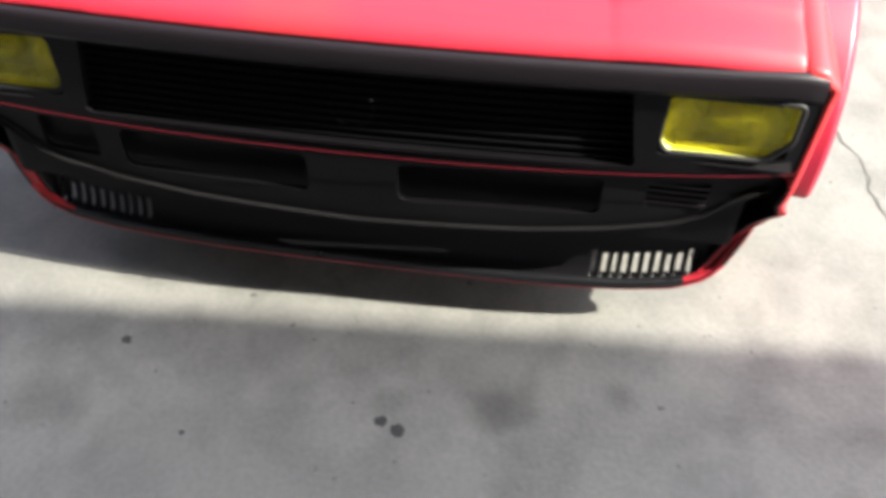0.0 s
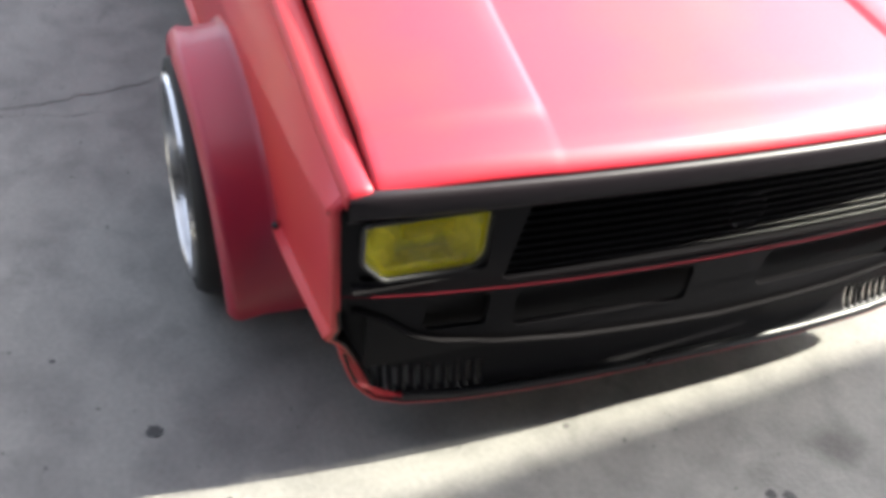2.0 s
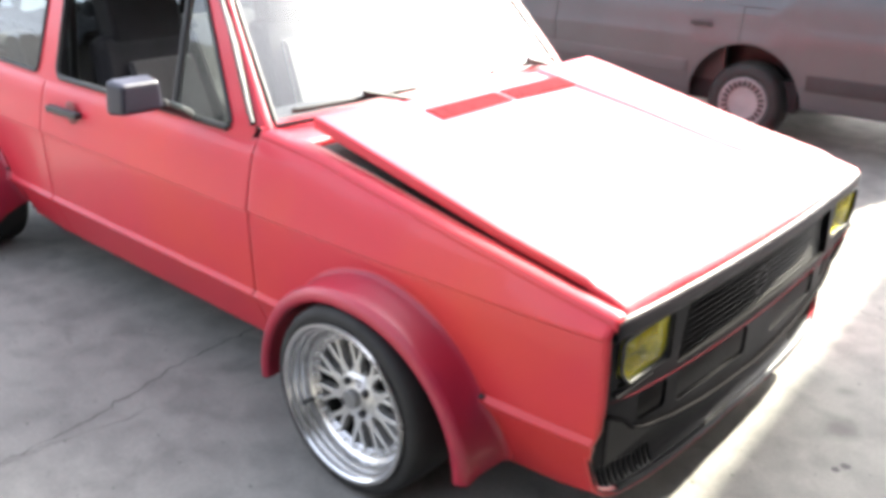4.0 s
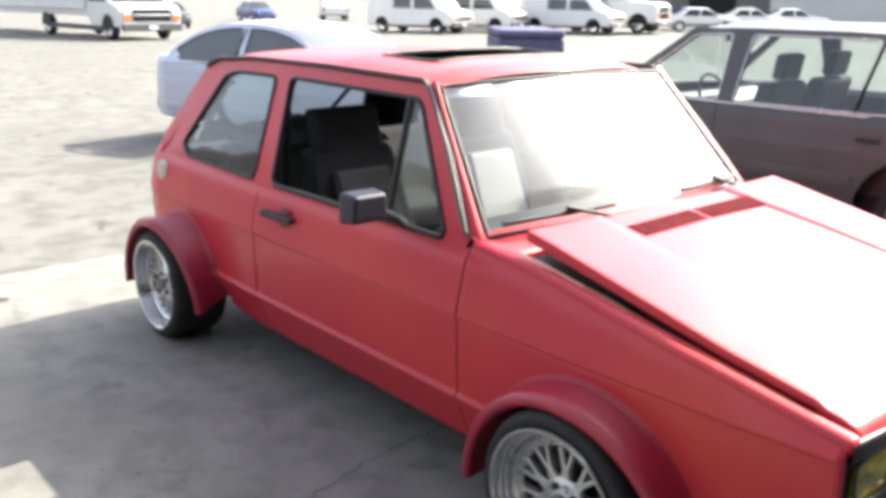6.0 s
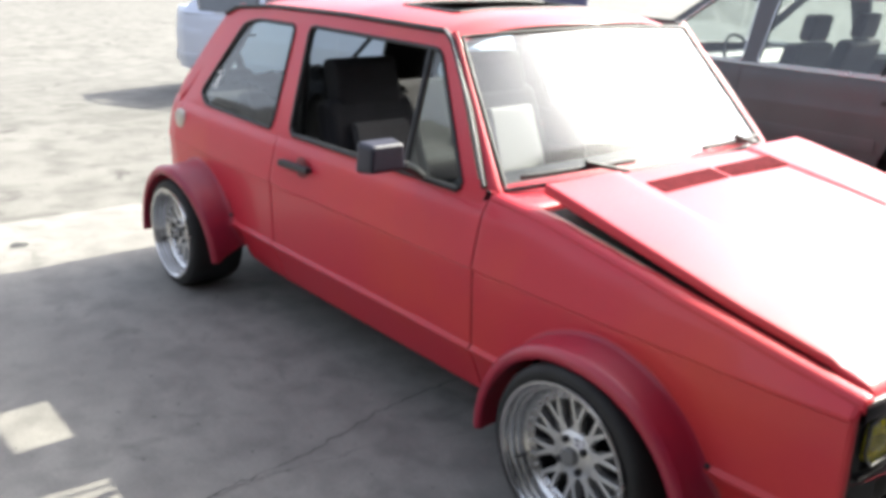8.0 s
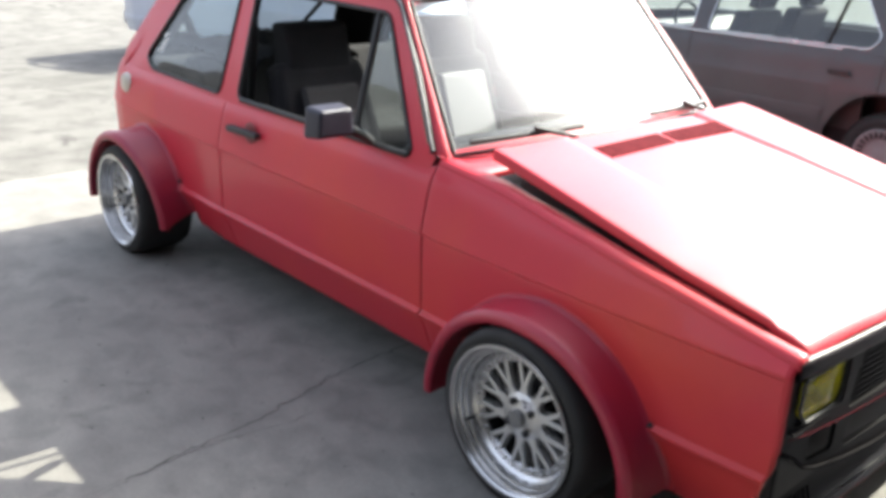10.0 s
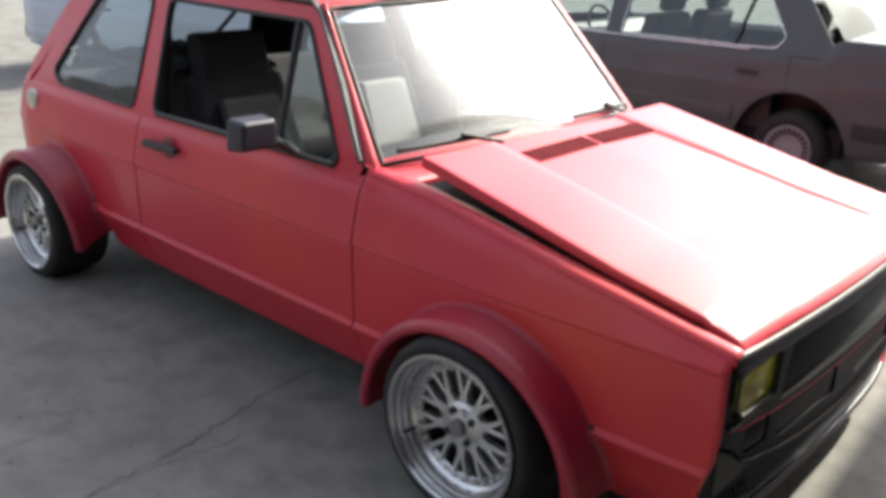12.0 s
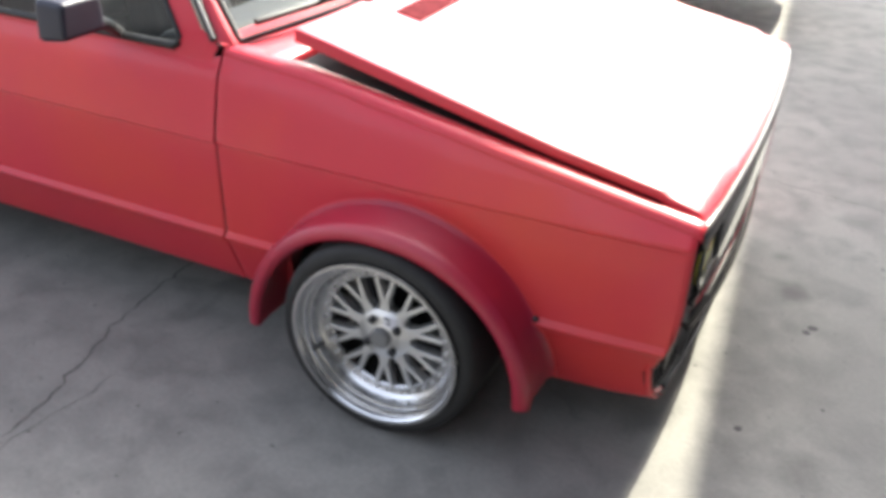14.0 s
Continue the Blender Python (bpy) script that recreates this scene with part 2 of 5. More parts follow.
def tube(name, points, radius, mat, parent=None, label="", sides=8, closed=False):
    """A round bar along points, as a mesh."""
    pts = [Vector(p) for p in points]
    rows, up = [], Vector((0.13, 0.21, 0.97)).normalized()
    for k, p in enumerate(pts):
        a, b = pts[k - 1] if (k or closed) else pts[0], pts[(k + 1) % len(pts)] if (k + 1 < len(pts) or closed) else pts[-1]
        d = (b - a).normalized()
        u = d.cross(up).normalized()
        v = u.cross(d)
        rows.append([p + radius * (math.cos(t) * u + math.sin(t) * v) for t in np.linspace(0, 2 * math.pi, sides + 1)])
    v, f = sheet(rows, close=closed)
    if not closed:
        v += [tuple(pts[0]), tuple(pts[-1])]
        n, last = sides + 1, (len(rows) - 1) * (sides + 1)
        f += [(b + 1, b, len(v) - 2) for b in range(sides)] + [(last + b, last + b + 1, len(v) - 1) for b in range(sides)]
    return mesh_of(name, v, f, mat, parent, label=label)


def empty(name, label, category, group="", at=(0, 0, 0)):
    ob = new(name)
    ob.location = at
    return tagged(ob, label, category, group)


def setting(ob, label, category):
    return tagged(ob, label, category, kind="structure")

# ---- ground ----
def fall(x, y):
    """Height of the yard, which drains away from the parking pad."""
    return -(0.036 * min(max(-x - 3.9, 0), 10) - 0.0144 * min(max(-x - 16, 0), 16))


def spread(lo, hi, fine_lo, fine_hi, step):
    mid = list(np.arange(fine_lo, fine_hi + 1e-6, step))
    out = [lo, lo * 0.5 + fine_lo * 0.5]
    out += [fine_lo - d for d in (60, 30, 12, 4) if fine_lo - d > out[-1]]
    tail = [fine_hi + d for d in (4, 12, 30, 60) if fine_hi + d < hi]
    return out + mid + tail + [hi * 0.5 + fine_hi * 0.5, hi]


rows = [[(x, y, fall(x, y) - 0.035 + 0.018 * noise.noise((x * 0.5, y * 0.5, 0.0)) * (1 if -60 < x < 20 else 0)) for y in spread(-900, 900, -12, 40, 0.8)] for x in spread(-900, 900, -50, 10, 0.8)]
setting(mesh_of("ground", *sheet(rows), DIRT), "pale dusty gravel and broken asphalt lot", "ground")

pad = new("pavement")
setting(pad, "stained grey concrete parking pad with cracks", "pavement")
xs, ys = np.arange(-3.9, 7.0, 0.3), np.r_[np.arange(-7, 1.2, 0.4), np.arange(1.2, 9.0, 0.3)]
rows = [[(x, y, fall(x, y)) for y in ys] for x in xs]
rows = [[(rows[0][k][0], rows[0][k][1], rows[0][k][2] - 0.1) for k in range(len(ys))]] + rows
mesh_of("slab", *sheet(rows), CONCRETE, pad, smooth=False)


def crack(points, width, seed):
    """A jagged open crack: a thin dark wedge let into the slab."""
    rnd = random.Random(seed)
    pts = []
    for a, b in zip(points, points[1:]):
        n = max(2, int(math.dist(a, b) / 0.03))
        pts += [(a[0] + (b[0] - a[0]) * k / n + rnd.uniform(-0.010, 0.010), a[1] + (b[1] - a[1]) * k / n + rnd.uniform(-0.010, 0.010)) for k in range(n)]
    rows = []
    for k, (x, y) in enumerate(pts):
        w = width * rnd.uniform(0.25, 1.0) * min(1, k / 4, (len(pts) - 1 - k) / 4)
        q = pts[min(k + 1, len(pts) - 1)]
        d = Vector((q[0] - x, q[1] - y)) if q != (x, y) else Vector((1, 0))
        n = Vector((-d.y, d.x)).normalized() * w / 2 if d.length else Vector((0, 0))
        rows.append([(x + n.x, y + n.y, fall(x, y) + 0.0012), (x - n.x, y - n.y, fall(x, y) + 0.0012)])
    return mesh_of("crack", *sheet(rows), CRACK, pad, smooth=False)


CRACK = material("crack_dirt", (0.075, 0.073, 0.068), 0.95, vary=0.3, scale=30, fine=200, bump=0.1)
STAIN = material("oil_spot", (0.035, 0.034, 0.032), 0.7, vary=0.3, scale=40, fine=200, bump=0.05)
crack([(-0.74, -1.75), (-0.79, -1.46), (-0.80, -1.25), (-0.85, -1.06), (-0.90, -0.86), (-0.92, -0.70), (-0.95, -0.3), (-0.93, 0.4)], 0.009, 1)
crack([(-0.60, 0.98), (-0.3, 1.03), (-0.12, 1.07), (-0.04, 1.11), (0.09, 1.12), (0.40, 1.16), (0.65, 1.16), (1.0, 1.10), (1.6, 1.02)], 0.008, 2)
crack([(-0.72, -0.95), (-0.78, -1.35), (-0.76, -1.9)], 0.004, 3)
rnd = random.Random(5)
for x, y, r in ((0.918, 0.111, 0.016), (0.903, 0.077, 0.013), (0.431, -1.028, 0.017), (0.79, -0.46, 0.012), (1.16, 0.31, 0.008), (0.30, -1.38, 0.008), (-3.45, -1.35, 0.05), (0.62, -0.92, 0.006), (0.98, -0.28, 0.006), (1.35, 1.5, 0.012), (1.1, 0.6, 0.007), (0.2, -1.2, 0.007)):
    ring = [(x + r * rnd.uniform(0.7, 1.1) * math.cos(a), y + r * rnd.uniform(0.7, 1.1) * math.sin(a), fall(x, y) + 0.0014) for a in np.linspace(0, 2 * math.pi, 15)[:-1]]
    mesh_of("stain", [*ring, (x, y, fall(x, y) + 0.002)], [(k, (k + 1) % 14, 14) for k in range(14)], STAIN, pad)

# unseen roof over the yard, added behind the camera; its edge throws the soft shade
roof_edge = prism([(2.75, -12.0), (1.007, 14.0), (12.0, 14.0), (12.0, -12.0)], 2, 5.0, 5.3)
setting(part("shade_roof", roof_edge, CLADDING, smooth=False), "unseen dark canopy roof added over the yard for its shade", "canopy")
# unseen walls, added to cut sky light and darken side reflections
setting(box("unseen_wall_east", (6.8, -12.0, -0.2), (7.0, 14.0, 5.0), CLADDING), "plain dark wall added out of view beside the yard", "wall")
setting(box("unseen_wall_south", (-60.0, -12.2, -0.4), (7.0, -12.0, 5.0), CLADDING), "plain dark wall added out of view beside the yard", "wall")

# ---- the red car ----
car = empty("hatchback_car", "lowered faded red hatchback with wide arches, its bonnet slightly open", "car")


def half_width(x):
    return float(np.interp(x, (-2.96, -2.9, -2.75, -2.4, -1.8, -0.5, 0.0, 0.45, 0.62, 0.66), (0.66, 0.715, 0.748, 0.766, 0.778, 0.778, 0.772, 0.758, 0.748, 0.735)))


def flank(x, z):
    """How far out the side of the body stands."""
    tuck = max(0.0, (x - 0.36) / 0.26) ** 1.3 * float(np.interp(z, (0.2, 0.30, 0.42), (0.014, 0.010, 0.0)))
    return half_width(x) - tuck + float(np.interp(z, (0.14, 0.19, 0.335, 0.348, 0.356, 0.359, 0.371, 0.374, 0.45, 0.60, 0.614, 0.621, 0.628, 0.74, 0.80, 0.84), (-0.10, -0.070, -0.010, 0.002, 0.008, 0.0085, -0.005, -0.005, -0.002, 0.003, 0.001, 0.008, 0.007, -0.013, -0.028, -0.05)))


def shoulder(x):
    return float(np.interp(x, (-2.95, -2.6, -1.9, -0.56, -0.53, -0.3, 0.3, 0.66), (0.812, 0.815, 0.812, 0.812, 0.822, 0.800, 0.702, 0.641)))


def hem(x):
    return float(np.interp(x, (-2.95, -2.75, -1.9, -0.4, 0.36, 0.5, 0.62), (0.30, 0.26, 0.19, 0.195, 0.150, 0.152, 0.162)))


def bonnet_half(x):
    return float(np.interp(x, (-0.365, 0.2, 0.66), (0.667, 0.684, 0.691)))


def crown(x):
    """How far out the top of the wing stands."""
    t = shoulder(x)
    return flank(x, t + (0.842 - t) * float(np.interp(x, (-0.3, 0.6), (0.9, 0.45))))


AXLES, ARCH = (0.0, -2.40), 0.335


def bottom(x):
    low = hem(x)
    for a in AXLES:
        d = abs(x - a + 0.02)
        if d < ARCH:
            low = max(low, 0.225 + math.sqrt(ARCH ** 2 - d ** 2))
    return low


def nose_end(x, z):
    """The wing's front edge runs back towards its foot."""
    return x if x < 0.40 else 0.40 + (x - 0.40) * float(np.interp(z, (0.14, 0.18, 0.25, 0.30, 0.35, 0.40), (0.90, 0.84, 0.80, 0.85, 0.95, 1.0)))


def side_panel(name, x0, x1, side, parent, top=shoulder, low=bottom, label="", mat=RED):
    xs = sorted({*np.arange(x0, x1, 0.02).round(4), x1, *[a - 0.02 + s * ARCH * f for a in AXLES for s in (1, -1) for f in (0.97, 0.99, 0.999, 1.001) if x0 < a - 0.02 + s * ARCH * f < x1]})
    levels = (0.14, 0.19, 0.26, 0.335, 0.348, 0.356, 0.359, 0.371, 0.374, 0.45, 0.53, 0.60, 0.614, 0.621, 0.628, 0.69, 0.74, 0.78, 0.82)
    rows = []
    for x in xs:
        b, t = low(x), top(x)
        zs = [min(max(v, b), t) for v in levels]
        zs[0], zs[-1] = b, t
        row = []
        for z in zs:
            zz = z if t > 0.84 else z + (0.842 - t) * max(0, (z - 0.628) / max(t - 0.628, 0.015)) * float(np.interp(x, (-0.3, 0.6), (0.9, 0.45)))
            row.append((nose_end(x, z), side * flank(x, min(zz, 0.842)), z))
        rows.append(row)
    v, f = sheet(rows)
    f = [q for q in f if len({tuple(np.round(v[i], 5)) for i in q}) > 2]
    return mesh_of(name, v, f, mat, parent, solid=0.004, label=label, sharp=24)


body = new("body")
body.parent = car
for side in (-1, 1):
    fender = side_panel("fender", -0.527, 0.618, side, car)
    door = side_panel("door", -1.757, -0.533, side, car)
    quarter = side_panel("rear_quarter_panel", -2.93, -1.763, side, car)
    # rolled top of the wing between the side and the bonnet
    rows = []
    for x, drop in [(x, 0.0) for x in np.linspace(-0.527, 0.612, 42)] + [(0.622, 0.001), (0.628, 0.003), (0.632, 0.007), (0.634, 0.013)]:
        t, w = shoulder(min(x, 0.618)) - drop, crown(min(x, 0.618)) - drop * 0.15
        rows.append([(x, side * w, t), (x, side * (w - 0.002), t + 0.008), (x, side * (w - 0.007), t + 0.0145), (x, side * (w - 0.015), t + 0.019), (x, side * (w - 0.026), t + 0.0215), (x, side * (bonnet_half(x) + 0.008), t + 0.021), (x, side * (bonnet_half(x) + 0.0045), t + 0.016), (x, side * (bonnet_half(x) + 0.0035), t + 0.004)])
    mesh_of("wing_top", *sheet(rows), RED, car, solid=0.003)
    rows = [[(x, side * (bonnet_half(x) + 0.004), shoulder(x) + 0.003), (x, side * bonnet_half(x), shoulder(x) - 0.035), (x, side * 0.62, shoulder(x) - 0.04)] for x in np.linspace(-0.40, 0.60, 30)]
    mesh_of("wing_gutter", *sheet(rows), BLACK, car)
bpy.data.objects.remove(body)


def crease(x):
    """Where the raised middle of the bonnet ends."""
    return 0.40 - 0.065 * (0.64 - x) / 0.97


def hood_z(x, y):
    base = float(np.interp(x, (-0.37, -0.30, 0.0, 0.2, 0.3, 0.5, 0.55, 0.60, 0.63, 0.648, 0.655), (0.883, 0.870, 0.814, 0.7715, 0.7495, 0.7155, 0.7070, 0.6975, 0.689, 0.677, 0.664)))
    c = crease(x)
    raised = 0.012 * float(np.interp(abs(y), (0.0, c, c + 0.018, c + 0.05, 0.68), (0.5, 0.1, 0.95, 1.05, 0.95))) * float(np.interp(x, (-0.34, 0.30, 0.535, 0.56, 0.645), (1, 1, 0.9, 0.25, 0.1)))
    edge = min(max((abs(y) - 0.45) / 0.23, 0.0), 1.0) ** 2 * float(np.interp(x, (-0.3, 0.0, 0.3, 0.5, 0.66), (-0.004, 0.008, 0.011, 0.012, 0.012)))
    return base + raised - edge


rows = []
for x in np.r_[np.linspace(-0.365, 0.52, 34), 0.535, 0.547, 0.56, 0.575, 0.59, 0.603, 0.608, 0.616, 0.625, 0.632, 0.638, 0.646, 0.651, 0.654]:
    c = crease(x)
    half = np.r_[np.linspace(0.0, c - 0.004, 14), c, c + 0.009, c + 0.018, np.linspace(c + 0.05, bonnet_half(x) - 0.019, 9), bonnet_half(x) - 0.006, bonnet_half(x)]
    ys = np.r_[-half[:0:-1], half]
    fwd = max(0.0, (x - 0.30) / 0.354) ** 2
    row = [(x + fwd * (0.008 - 0.030 * (abs(y) / 0.70) ** 2), y, hood_z(x, y) - (0.003 if abs(y) > half[-1] - 0.003 else 0)) for y in ys]
    fold = float(np.interp(x, (-0.3, 0.5, 0.65), (0.026, 0.016, 0.010)))
    row = [(row[0][0], row[0][1], row[0][2] - fold), *row, (row[-1][0], row[-1][1], row[-1][2] - fold)]
    rows.append(row)
bonnet = mesh_of("bonnet", *sheet(rows), RED, car, solid=0.003, label="faded red bonnet raised a little at its rear")
for y0 in (-0.315, 0.03):
    vent = prism([(-0.285, y0), (-0.212, y0), (-0.212, y0 + 0.32), (-0.285, y0 + 0.32)], 2, -0.003, 0.003)
    for vert in vent.verts:
        vert.co.z += hood_z(vert.co.x, vert.co.y) + 0.002
    part("bonnet_vent", vent, material("dark_red_vent", (0.10, 0.012, 0.016), 0.95, spec=0.05, vary=0.3, scale=40), bonnet, smooth=False)
# dark bay seen through the gap
DUSTY = material("dusty_dark_metal", (0.030, 0.028, 0.026), 0.85, vary=0.35, scale=9, fine=120, bump=0.1)
part("engine_bay", prism([(-0.37, 0.45), (0.58, 0.45), (0.58, 0.625), (0.30, 0.685), (0.0, 0.750), (-0.30, 0.812), (-0.37, 0.812)], 1, -0.665, 0.665), DUSTY, car, smooth=False)
cowl = part("cowl", prism([(-0.60, 0.70), (-0.385, 0.70), (-0.385, 0.822), (-0.42, 0.836), (-0.60, 0.838)], 1, -0.70, 0.70), RED, car, smooth=False, bevel=0.008)

# glasshouse
def ws(u, v):
    """Windscreen surface: u across (-1 to 1), v up (0 to 1)."""
    y = u * (0.700 + (0.588 - 0.700) * v)
    x = -0.415 + (-0.81 + 0.415) * v - (0.095 - 0.03 * v) * u * u
    z = 0.850 + (1.290 - 0.850) * v - 0.018 * u * u
    return (x, y, z)


grid = [[ws(u, v) for u in np.linspace(-0.97, 0.97, 33)] for v in np.linspace(0.03, 0.965, 20)]
screen = mesh_of("windscreen", *sheet(grid), SCREEN, car)
screen.visible_shadow = False
edge = [ws(u, 0.03) for u in np.linspace(-0.97, 0.97, 30)] + [ws(0.97, v) for v in np.linspace(0.06, 0.93, 20)] + [ws(u, 0.965) for u in np.linspace(0.97, -0.97, 30)] + [ws(-0.97, v) for v in np.linspace(0.93, 0.06, 20)]
tube("windscreen_seal", edge, 0.008, TRIM, car, closed=True)


def roof_pt(x, y):
    edge = float(np.interp(x, (-2.62, -2.45, -2.2, -1.5, -0.95, -0.80), (0.10, 0.05, 0.028, 0.0, 0.018, 0.05)))
    return 1.331 - edge - 0.052 * (abs(y) / 0.56) ** 4


def roof_half(x):
    return float(np.interp(x, (-2.62, -1.8, -0.86), (0.537, 0.570, 0.585)))


HATCH = (-1.435, -1.125, 0.375)
rows = []
for x in sorted({*np.linspace(-2.56, -0.835, 50).round(3), HATCH[0], HATCH[1]}):
    w = roof_half(x)
    bow = 0.05 * max(0, (x + 1.2) / 0.4)
    rows.append([(x - bow * (u * u), u * w, roof_pt(x, u * w)) for u in [*np.linspace(-1, -HATCH[2] / w, 8), *np.linspace(-HATCH[2] / w, HATCH[2] / w, 15)[1:-1], *np.linspace(HATCH[2] / w, 1, 8)]])
v, f = sheet(rows)
def in_hatch(q):
    c = sum((Vector(v[i]) for i in q), Vector()) / 4
    return HATCH[0] < c.x < HATCH[1] and abs(c.y) < HATCH[2]
roof = mesh_of("roof", v, [q for q in f if not in_hatch(q)], RED, car, solid=0.005)
rim = [(HATCH[1], -HATCH[2]), (HATCH[1], HATCH[2]), (HATCH[0], HATCH[2]), (HATCH[0], -HATCH[2])]
tube("sunroof_seal", [(x, y, roof_pt(x, y)) for a, b in zip(rim, rim[1:] + rim[:1]) for x, y in [(a[0] + (b[0] - a[0]) * s, a[1] + (b[1] - a[1]) * s) for s in np.linspace(0.03, 0.97, 10)]], 0.010, TRIM, car, closed=True)
lining = [[(x, y, roof_pt(x, y) - 0.030) for y in np.linspace(-0.548, 0.548, 14)] for x in np.linspace(-2.545, -0.87, 22)]
v, f = sheet(lining)
mesh_of("headliner", v, [q for q in f if not in_hatch(q)], LINER, car)


def house(x, z):
    """How far out the glasshouse side stands between belt and roof."""
    t = (z - 0.82) / (1.266 - 0.82)
    low = flank(x, 0.842) + 0.003
    return low + (roof_half(min(x, -0.86)) + 0.004 - low) * t


def pane(name, outline, side, mat, parent, inset=0.006, shade=False):
    n = len(outline)
    c = (sum(p[0] for p in outline) / n, sum(p[1] for p in outline) / n)
    rows = []
    for s in np.linspace(0.0, 1, 8):
        rows.append([(c[0] + (p[0] - c[0]) * s, side * (house(c[0] + (p[0] - c[0]) * s, c[1] + (p[1] - c[1]) * s) - inset), c[1] + (p[1] - c[1]) * s) for p in [*outline, outline[0]]])
    ob = mesh_of(name, *sheet(rows), mat, parent)
    ob.visible_shadow = shade
    return ob


def rounded(corners, r=0.03, k=5):
    """An outline with rounded corners."""
    out, n = [], len(corners)
    for i in range(n):
        p, a, b = Vector(corners[i]), Vector(corners[i - 1]), Vector(corners[(i + 1) % n])
        d = min(r, (a - p).length / 2, (b - p).length / 2)
        s, e = p + (a - p).normalized() * d, p + (b - p).normalized() * d
        out += [tuple((1 - t) ** 2 * s + 2 * t * (1 - t) * p + t * t * e) for t in np.linspace(0, 1, k)]
    return out


DOOR_WIN = [(-0.645, 0.826), (-0.920, 1.214), (-1.745, 1.224), (-1.69, 0.826)]
VENT_WIN = [(-0.655, 0.826), (-0.918, 1.209), (-0.975, 1.211), (-0.945, 0.826)]
QUARTER_WIN = [(-1.83, 0.820), (-1.86, 1.219), (-2.19, 1.217), (-2.31, 1.194), (-2.45, 1.01), (-2.555, 0.872), (-2.47, 0.826)]


def frame_panel(name, x0, x1, holes, side, parent, top):
    """The upper side of the body as a grid with the window outlines left open."""
    def inside(x, z, poly):
        c, n = False, len(poly)
        for i in range(n):
            (xa, za), (xb, zb) = poly[i], poly[i - 1]
            if (za > z) != (zb > z) and x < (xb - xa) * (z - za) / (zb - za) + xa:
                c = not c
        return c
    bm = bmesh.new()
    # outline ring minus holes by filling edges
    def loop(points):
        vs = [bm.verts.new((p[0], 0, p[1])) for p in points]
        return [bm.edges.new((vs[i], vs[(i + 1) % len(vs)])) for i in range(len(vs))]
    edges = loop(top)
    for h in holes:
        edges += loop(rounded(h, 0.035))
    bmesh.ops.triangle_fill(bm, edges=edges, use_beauty=True)
    gone = [fc for fc in bm.faces if any(inside(fc.calc_center_median().x, fc.calc_center_median().z, rounded(h, 0.035)) for h in holes)]
    bmesh.ops.delete(bm, geom=gone, context="FACES")
    for vert in bm.verts:
        vert.co.y = side * house(vert.co.x, vert.co.z)
    bm.normal_update()
    for fc in bm.faces:
        if fc.normal.y * side < 0:
            fc.normal_flip()
    me = bpy.data.meshes.new(name)
    bm.to_mesh(me)
    bm.free()
    me.materials.append(RED)
    ob = new(name, me)
    ob.parent = parent
    mod = ob.modifiers.new("thickness", "SOLIDIFY")
    mod.thickness, mod.offset, mod.material_offset, mod.material_offset_rim = 0.022, -1, 1, 1
    ob.data.materials.append(CLOTH)
    return ob


for side in (-1, 1):
    front = [(-0.545, 0.842), (-0.60, 0.875), (-0.890, 1.264)]
    line = [(x, 1.273) for x in np.linspace(-0.915, -2.40, 12)]
    back = [(-2.50, 1.245), (-2.60, 1.135), (-2.80, 0.90), (-2.85, 0.842)]
    outline = front + line + back + [(x, 0.800) for x in np.linspace(-2.84, -0.56, 24)]
    frame_panel("window_frame", -2.85, -0.55, [DOOR_WIN, QUARTER_WIN], side, car, outline)
    pane("vent_window", rounded(VENT_WIN, 0.03), side, SIDE_GLASS, car)
    if side > 0:
        pane("door_window", rounded(DOOR_WIN, 0.035), side, SIDE_GLASS, car, 0.012)
    pane("quarter_window", rounded(QUARTER_WIN, 0.035), side, SIDE_GLASS, car)
    for win in (DOOR_WIN, QUARTER_WIN):
        tube("window_seal", [(x, side * (house(x, z) + 0.001), z) for x, z in rounded(win, 0.035)], 0.0075, TRIM, car, closed=True)
    tube("belt_seal", [(x, side * (house(x, 0.824) + 0.002), 0.824) for x in np.linspace(-1.66, -0.67, 12)], 0.0105, TRIM, car)
    tube("vent_divider", [(x, side * (house(x, z) - 0.004), z) for x, z in ((-0.945, 0.822), (-0.959, 1.0), (-0.975, 1.21))], 0.012, TRIM, car)
    drip = [(-0.555, 0.855), (-0.70, 1.052), (-0.865, 1.242), (-0.915, 1.273), (-1.5, 1.283), (-2.1, 1.279), (-2.42, 1.258), (-2.52, 1.222)]
    tube("drip_rail", [(x, side * (house(x, z) + 0.006), z) for x, z in drip], 0.010, TRIM, car)
    tube("pillar_trim", [(x, side * (house(x, z) + 0.014), z) for x, z in ((-0.55, 0.862), (-0.70, 1.060), (-0.865, 1.250), (-0.915, 1.279))], 0.0036, material("dull_pale_trim", (0.26, 0.25, 0.25), 0.5, 0.4, vary=0.25, scale=30), car)
    # pillar skin between the side and the windscreen
    rows = []
    for v in np.linspace(0, 1, 14):
        a = ws(side * 0.985, v)
        x, z = np.interp(v, (0, 1), (-0.555, -0.890)), np.interp(v, (0, 1), (0.85, 1.266))
        b = (x, side * house(x, z), z)
        m = ((a[0] + b[0]) / 2 + 0.012, (a[1] + b[1]) / 2 + side * 0.006, (a[2] + b[2]) / 2 + 0.008)
        rows.append([a, m, b])
    mesh_of("windscreen_pillar", *sheet(rows), RED, car, solid=0.004)

